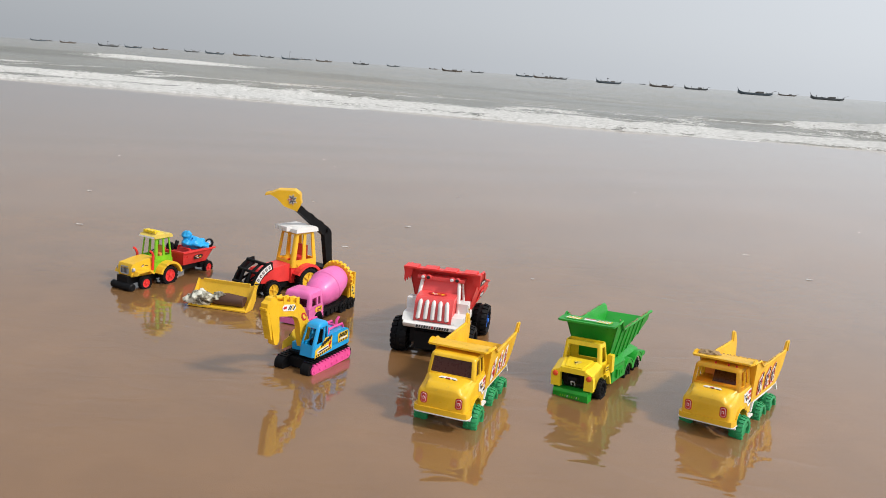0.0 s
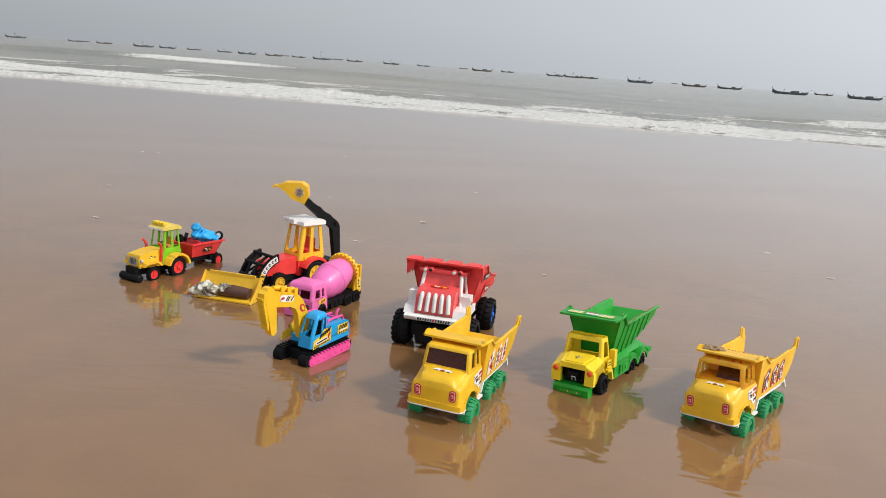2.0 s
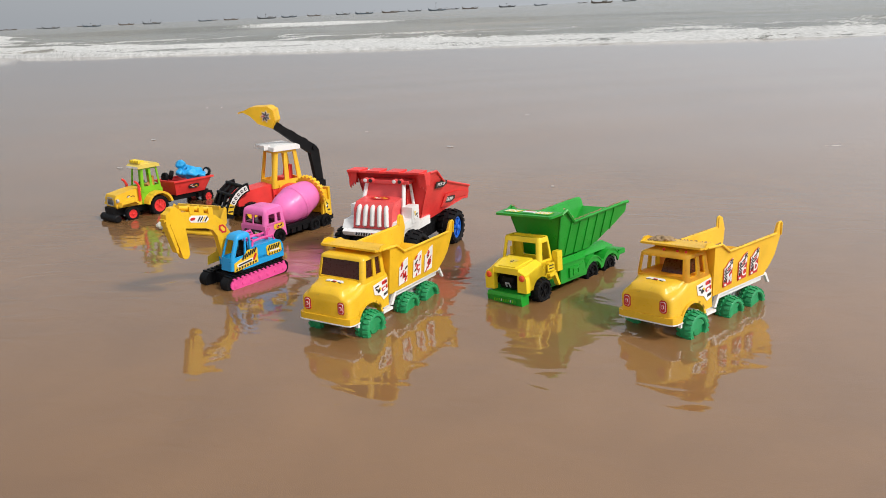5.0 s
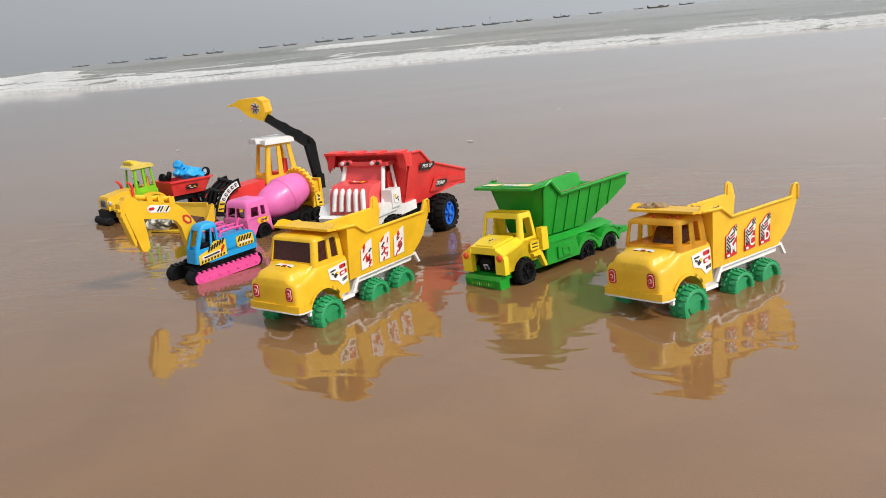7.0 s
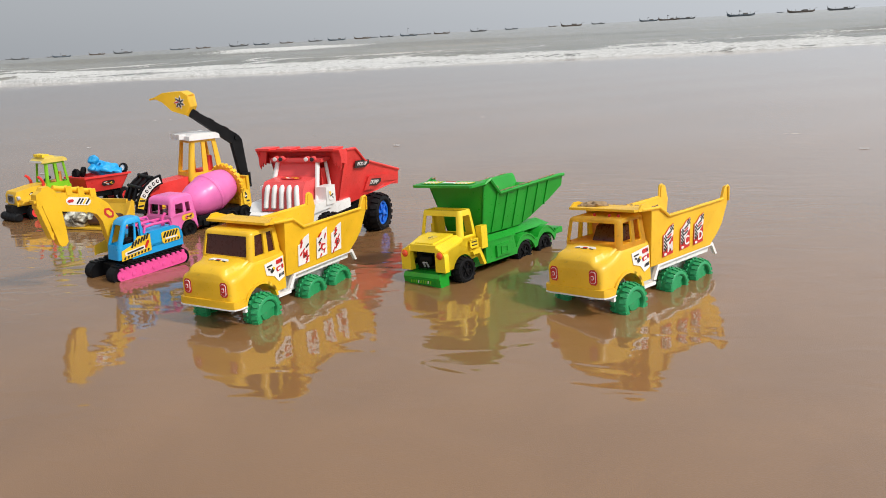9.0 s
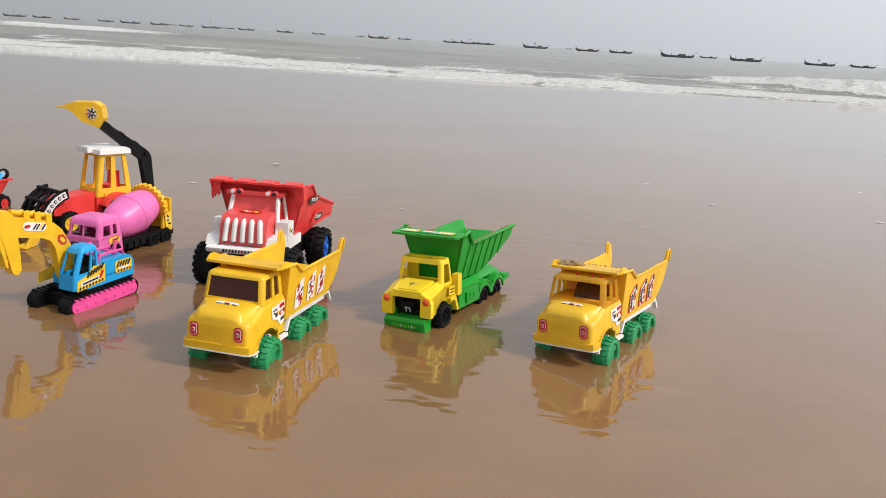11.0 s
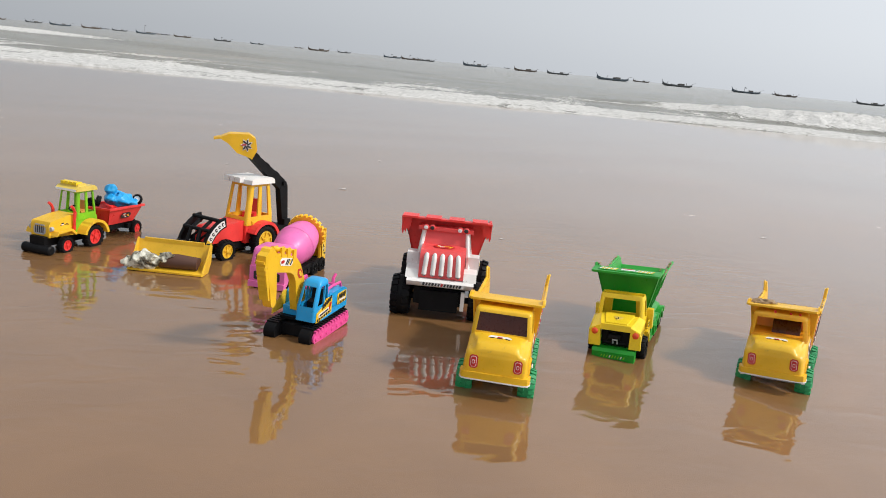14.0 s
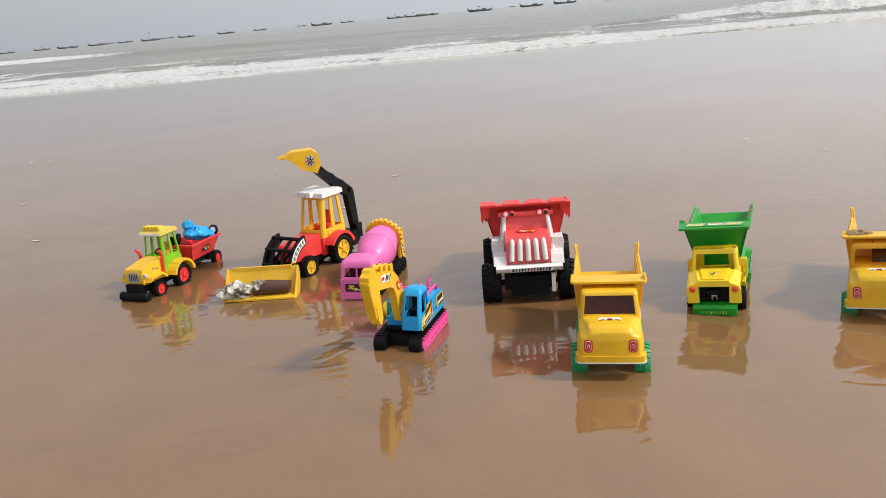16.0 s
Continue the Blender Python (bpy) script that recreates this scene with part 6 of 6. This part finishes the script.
def loader(m, bucket_m):
    t = thing("toy_backhoe_loader", m, "red and yellow toy backhoe loader with raised black arm", "toy loader")
    body = bmesh.new()
    prism(body, [(0.000, 0.034), (0.000, 0.056), (0.006, 0.062), (0.084, 0.070), (0.088, 0.030)], -0.022, 0.022, 0.003)
    prism(body, [(0.080, 0.026), (0.080, 0.064), (0.150, 0.064), (0.154, 0.026)], -0.027, 0.027, 0.002)
    bon = part("bonnet", body, RED, t, "red plastic bonnet")
    for s in (-1, 1):
        out = [(0.118 - 0.040 * math.cos(a), 0.028 + 0.040 * math.sin(a)) for a in np.linspace(0.5, math.pi - 0.3, 12)]
        inn = [(0.118 - 0.034 * math.cos(a), 0.028 + 0.034 * math.sin(a)) for a in np.linspace(0.5, math.pi - 0.3, 12)]
        bm = bmesh.new()
        for k in range(11):
            prism(bm, [out[k], out[k + 1], inn[k + 1], inn[k]], s * 0.036 - 0.011, s * 0.036 + 0.011, 0)
        prism(bm, inn, s * 0.026 - 0.001, s * 0.026 + 0.001, 0)
        bmesh.ops.remove_doubles(bm, verts=bm.verts, dist=0.0001)
        part("rear_wing", bm, RED, t)
    # yellow cab
    w = 0.029
    cab = cab_shell([(0.060, w, 0.079, 0.154), (0.076, w, 0.0805, 0.153), (0.1340, w - 0.0024, 0.0905, 0.1455), (0.1410, w - 0.0026, 0.0915, 0.1445)], 1,
                    front=[(0.06, 0.94)], side=[(0.08, 0.38), (0.55, 0.88)], back=[(0.08, 0.92)], r=0.0050, thick=0.003, cap=False)
    for s in (-1, 1):
        part("door_frame", pierced(bmesh.new(), [(s * 0.0292, 0.093, 0.068), (s * 0.0292, 0.142, 0.068), (s * 0.0292, 0.112, 0.034), (s * 0.0292, 0.103, 0.034)],
                                   [(s * 0.0292, 0.099, 0.063), (s * 0.0292, 0.128, 0.063), (s * 0.0292, 0.110, 0.041), (s * 0.0292, 0.106, 0.041)], (s * 0.0016, 0, 0), 0.0005), AMBER, t, "yellow door frame over the red side")
    part("cab", cab, AMBER, t, "amber yellow cab frame")
    part("seat", prism(bmesh.new(), [(0.112, 0.064), (0.112, 0.078), (0.128, 0.080), (0.132, 0.104), (0.138, 0.104), (0.138, 0.064)], -0.013, 0.013, 0.002), RED, t)
    roof = prism(bmesh.new(), [(0.086, 0.139), (0.087, 0.147), (0.094, 0.151), (0.142, 0.151), (0.150, 0.147), (0.151, 0.139)], -0.032, 0.032, 0.003)
    rf = part("roof", roof, WHITE, t, "white cab roof")
    for x in (-0.024, -0.010, 0.004):
        part("roof_lamp", box(bmesh.new(), x - 0.006, x + 0.006, 0.076, 0.090, 0.141, 0.151, 0.0015), WHITE, rf)
    # loader arms
    arms = []
    for s in (-1, 1):
        out = [(0.026 - 0.066 * math.cos(a) + 0.004, 0.010 + 0.074 * math.sin(a)) for a in np.linspace(0.10, 1.42, 10)]
        inn = [(0.026 - 0.050 * math.cos(a) + 0.004, 0.008 + 0.058 * math.sin(a)) for a in np.linspace(0.10, 1.42, 10)]
        bm = prism(bmesh.new(), out + list(reversed(inn)), s * 0.031 - 0.003, s * 0.031 + 0.003, 0.0006)
        arms.append(part("loader_arm", bm, BLACK, t, "black curved loader arm"))
        for k in range(7):
            g = 0.32 + k * 0.155
            cy, cz = 0.030 - 0.058 * math.cos(g), 0.009 + 0.066 * math.sin(g)
            plate = badge("arm_sticker", arms[-1], frame_m((s * 0.0343, cy, cz), (0, s * math.sin(g), s * math.cos(g)), (0, -math.cos(g), math.sin(g))), 0.0108, 0.0118, ST_WHITE if k > 1 else ST_YELLOW, 0, "pale printed strip along the loader arm", 0.02)
            badge("print_bar", plate, pose(0, 0, 0, 0, 0, 0 if k > 1 else 20), 0.0052 if k > 1 else 0.0030, 0.0070 if k > 1 else 0.0110, ST_BLACK, 0.0006, corner=0.3)
            if k > 1:
                badge("print_gap", plate, pose(0.0004, 0, 0), 0.0020, 0.0036, ST_WHITE, 0.0011, corner=0.3)
    cross = bmesh.new()
    for y, z in ((-0.032, 0.036), (-0.018, 0.062), (0.004, 0.079)):
        tube(cross, [(-0.032, y, z), (0.032, y, z)], 0.0036, 8)
    for x in (-0.012, 0.012):
        tube(cross, [(x, -0.034, 0.026), (x, -0.020, 0.060), (x, 0.008, 0.078)], 0.0034, 8)
        tube(cross, [(x, -0.030, 0.040), (x, 0.010, 0.058)], 0.0024, 8)
    part("arm_frame", cross, BLACK, t, "black cross bars between the loader arms")
    part("front_axle", box(bmesh.new(), -0.020, 0.020, 0.002, 0.036, 0.014, 0.036, 0.002), BLACK, t)
    part("chassis", box(bmesh.new(), -0.018, 0.018, 0.010, 0.200, 0.016, 0.032, 0.002), BLACK, t)
    # rear arm
    foot = bmesh.new()
    box(foot, -0.024, 0.024, 0.176, 0.204, 0.018, 0.048, 0.002)
    box(foot, 0.008, 0.024, 0.196, 0.214, 0.030, 0.060, 0.002)
    part("arm_foot", foot, BLACK, t)
    boom = bmesh.new()
    ax = 0.0115
    prism(boom, [(0.198, 0.040), (0.214, 0.042), (0.206, 0.128), (0.200, 0.138), (0.190, 0.136), (0.184, 0.122)], ax - 0.0065, ax + 0.0065, 0.0012)
    prism(boom, [(0.184, 0.122), (0.198, 0.140), (0.108, 0.198), (0.098, 0.196), (0.098, 0.188)], ax - 0.006, ax + 0.006, 0.0012)
    lathe(boom, [(0.005, ax - 0.010), (0.005, ax + 0.010)], 12, pose(0, 0.194, 0.134))
    for d in (0.02, 0.05, 0.08):
        cuboid(boom, pose(ax, 0.194 - d, 0.1425 + d * 0.64, -33), 0.013, 0.012, 0.003)
    part("rear_boom", boom, BLACK, t, "raised black rear boom")
    sh = bmesh.new()
    cp = [(0.104, 0.188), (0.113, 0.206), (0.110, 0.226), (0.098, 0.2335), (0.062, 0.2320), (0.043, 0.2230), (0.060, 0.2140), (0.077, 0.197)]
    sm = pose(0.006, 0.102, 0, 0, 0, -46) @ pose(0, -0.100, 0)
    for s in (-1, 1):
        slab(sh, [sm @ Vector((s * 0.020, y, z)) for y, z in cp], sm.to_3x3() @ Vector((-s * 0.003, 0, 0)), 0.0005)
    for (a, b_) in zip(cp[:6], cp[1:6]):
        slab(sh, [sm @ Vector((x, y, z)) for x, (y, z) in ((-0.018, a), (0.018, a), (0.018, b_), (-0.018, b_))], sm.to_3x3() @ Vector((0, 0.001, -0.0025)))
    for k in range(4):
        cuboid(sh, sm @ pose(-0.015 + k * 0.010, 0.041, 0.2218, 14), 0.005, 0.014, 0.003)
    bk = part("rear_bucket", sh, YELLOW, t, "yellow toothed bucket at the boom's end")
    for s in (-1, 1):
        star = [((0.0135 if k % 2 else 0.0075) * math.cos(k * math.pi / 7) * 0.85, (0.0135 if k % 2 else 0.0075) * math.sin(k * math.pi / 7)) for k in range(14)]
        a = badge("bucket_sticker", bk, sm @ frame_m((s * 0.0203, 0.094, 0.213), (0, s, 0), (0, 0, 1)), 0, 0, ST_WHITE, 0, "white and black splash sticker", shape=star)
        for k in range(7):
            g = k * 2 * math.pi / 7 + 0.4
            badge("splash", a, pose(0.0052 * math.cos(g), 0.0060 * math.sin(g), 0, 0, 0, math.degrees(g) + 14), 0.0088, 0.0026, ST_RED if k == 3 else ST_BLACK, 0.0006 + 0.00004 * k, corner=0.4)
    for y, r, x, w_ in ((0.022, 0.0215, 0.034, 0.014), (0.118, 0.0310, 0.038, 0.018)):
        for s in (-1, 1):
            wheel(t, s * x, y, r - 0.001, r, w_, TYRE, AMBER, 18, y * 400, "black toy tyre on a yellow spoked rim")
    # front bucket, resting on the sand
    fb = bmesh.new()
    L = 0.064
    prof = [(0.000, 0.002), (0.030, 0.004), (0.042, 0.018), (0.046, 0.046), (0.043, 0.048), (0.038, 0.021), (0.028, 0.008), (0.000, 0.005)]
    prism(fb, prof, -L, L, 0.0006)
    for s in (-1, 1):
        prism(fb, [(0.000, 0.002), (0.030, 0.002), (0.044, 0.018), (0.048, 0.046), (0.044, 0.050), (0.030, 0.030), (0.010, 0.012)], s * L - 0.0015, s * L + 0.0015, 0.0006)
    box(fb, -L * 0.82, L * 0.82, 0.042, 0.046, 0.044, 0.051, 0.0008)
    for s in (-1, 1):
        box(fb, s * 0.020 - 0.003, s * 0.020 + 0.003, 0.044, 0.062, 0.022, 0.036, 0.0008)
    ob = part("front_bucket", fb, AMBER, t, "wide yellow front bucket lying on the sand")
    ob.matrix_basis = m.inverted() @ bucket_m
    return t


tractor(stand(-0.656, 1.592, 27, 0, -0.5, 0.001))
TRAILER = stand(-0.596, 1.716, 20, 0, -2.5, 0.001)
trailer(TRAILER)
blue_toy(TRAILER @ pose(0.004, 0.062, 0.062, 0, 6, 60) @ Matrix.Diagonal((1.15, 1.15, 1.25, 1)))
BUCKET = stand(-0.427, 1.494, 12, 0, 0, 0.001)
loader(stand(-0.3800, 1.613, 38, 0, -0.5, 0.003), BUCKET)
# toy dog, shaped as a crumpled rag, and driftwood in the bucket
rag = bmesh.new()
bmesh.ops.create_icosphere(rag, subdivisions=4, radius=0.018, matrix=pose(-0.036, 0.010, 0.019) @ Matrix.Diagonal((1.45, 0.9, 0.85, 1)))
bmesh.ops.create_icosphere(rag, subdivisions=3, radius=0.010, matrix=pose(-0.062, 0.002, 0.017) @ Matrix.Diagonal((1.2, 0.9, 0.9, 1)))
bmesh.ops.create_icosphere(rag, subdivisions=3, radius=0.009, matrix=pose(-0.014, 0.008, 0.022) @ Matrix.Diagonal((1.7, 0.8, 0.7, 1)))
bmesh.ops.create_icosphere(rag, subdivisions=3, radius=0.006, matrix=pose(-0.002, 0.012, 0.030) @ Matrix.Diagonal((1.9, 0.8, 0.8, 1)))
for v in rag.verts:
    v.co += noise.noise_vector(v.co * 90) * 0.0075 + noise.noise_vector(v.co * 260) * 0.003
bundle = thing("toy_dog", BUCKET, "pale toy dog with dark patches, a plain crumpled lump lying in the bucket", "rag")
moulded(part("figure", rag, DOG_PATCHES, bundle), 0.0014)
log = tube(bmesh.new(), [(-0.014, 0.020, 0.018), (0.015, 0.021, 0.019), (0.052, 0.020, 0.018)], [0.011, 0.0135, 0.010], 14)
for v in log.verts:
    v.co += noise.noise_vector(v.co * 80) * 0.003
wood = thing("driftwood", BUCKET, "dark brown wet piece of wood lying in the bucket", "driftwood")
part("bark", log, BARK, wood)


# ---- foam left by the last wave ----
def foam_patch(bm, x, y, r, seed, stretch=1.6):
    rnd = random.Random(seed)
    n = 22
    a0 = rnd.uniform(0, 6.28)
    k1, k2, k3 = rnd.uniform(0, 6.28), rnd.uniform(0, 6.28), rnd.uniform(0, 6.28)
    rim, top = [], []
    for i in range(n):
        a = 2 * math.pi * i / n
        q = r * (1 + 0.28 * math.sin(2 * a + k1) + 0.16 * math.sin(3 * a + k2) + 0.10 * math.sin(7 * a + k3))
        u, v = q * math.cos(a) * stretch, q * math.sin(a)
        px_, py_ = x + u * SU.x + v * SV.x, y + u * SU.y + v * SV.y
        rim.append(bm.verts.new((px_, py_, ground_z(px_, py_) + 0.0006)))
        u, v = u * 0.72, v * 0.72
        px_, py_ = x + u * SU.x + v * SV.x, y + u * SU.y + v * SV.y
        top.append(bm.verts.new((px_, py_, ground_z(px_, py_) + min(0.0009, r * 0.12))))
    for i in range(n):
        j = (i + 1) % n
        bm.faces.new((rim[i], rim[j], top[j], top[i]))
    bm.faces.new(top)


fm = bmesh.new()
rnd = random.Random(11)
for i in range(3):
    foam_patch(fm, rnd.uniform(-0.5, 0.62), rnd.uniform(0.80, 1.08), rnd.uniform(0.0055, 0.0085), i)
for i in range(36):
    y = rnd.uniform(1.9, 5.0)
    foam_patch(fm, rnd.uniform(-0.55, 0.75) * y, y, rnd.uniform(0.0025, 0.0055), 100 + i, 1.8)
foam = new("foam", mesh_of("foam", fm, FOAM, True))
tagged(foam, "scattered white patches of bubbly sea foam on wet sand", "foam", kind="stuff")
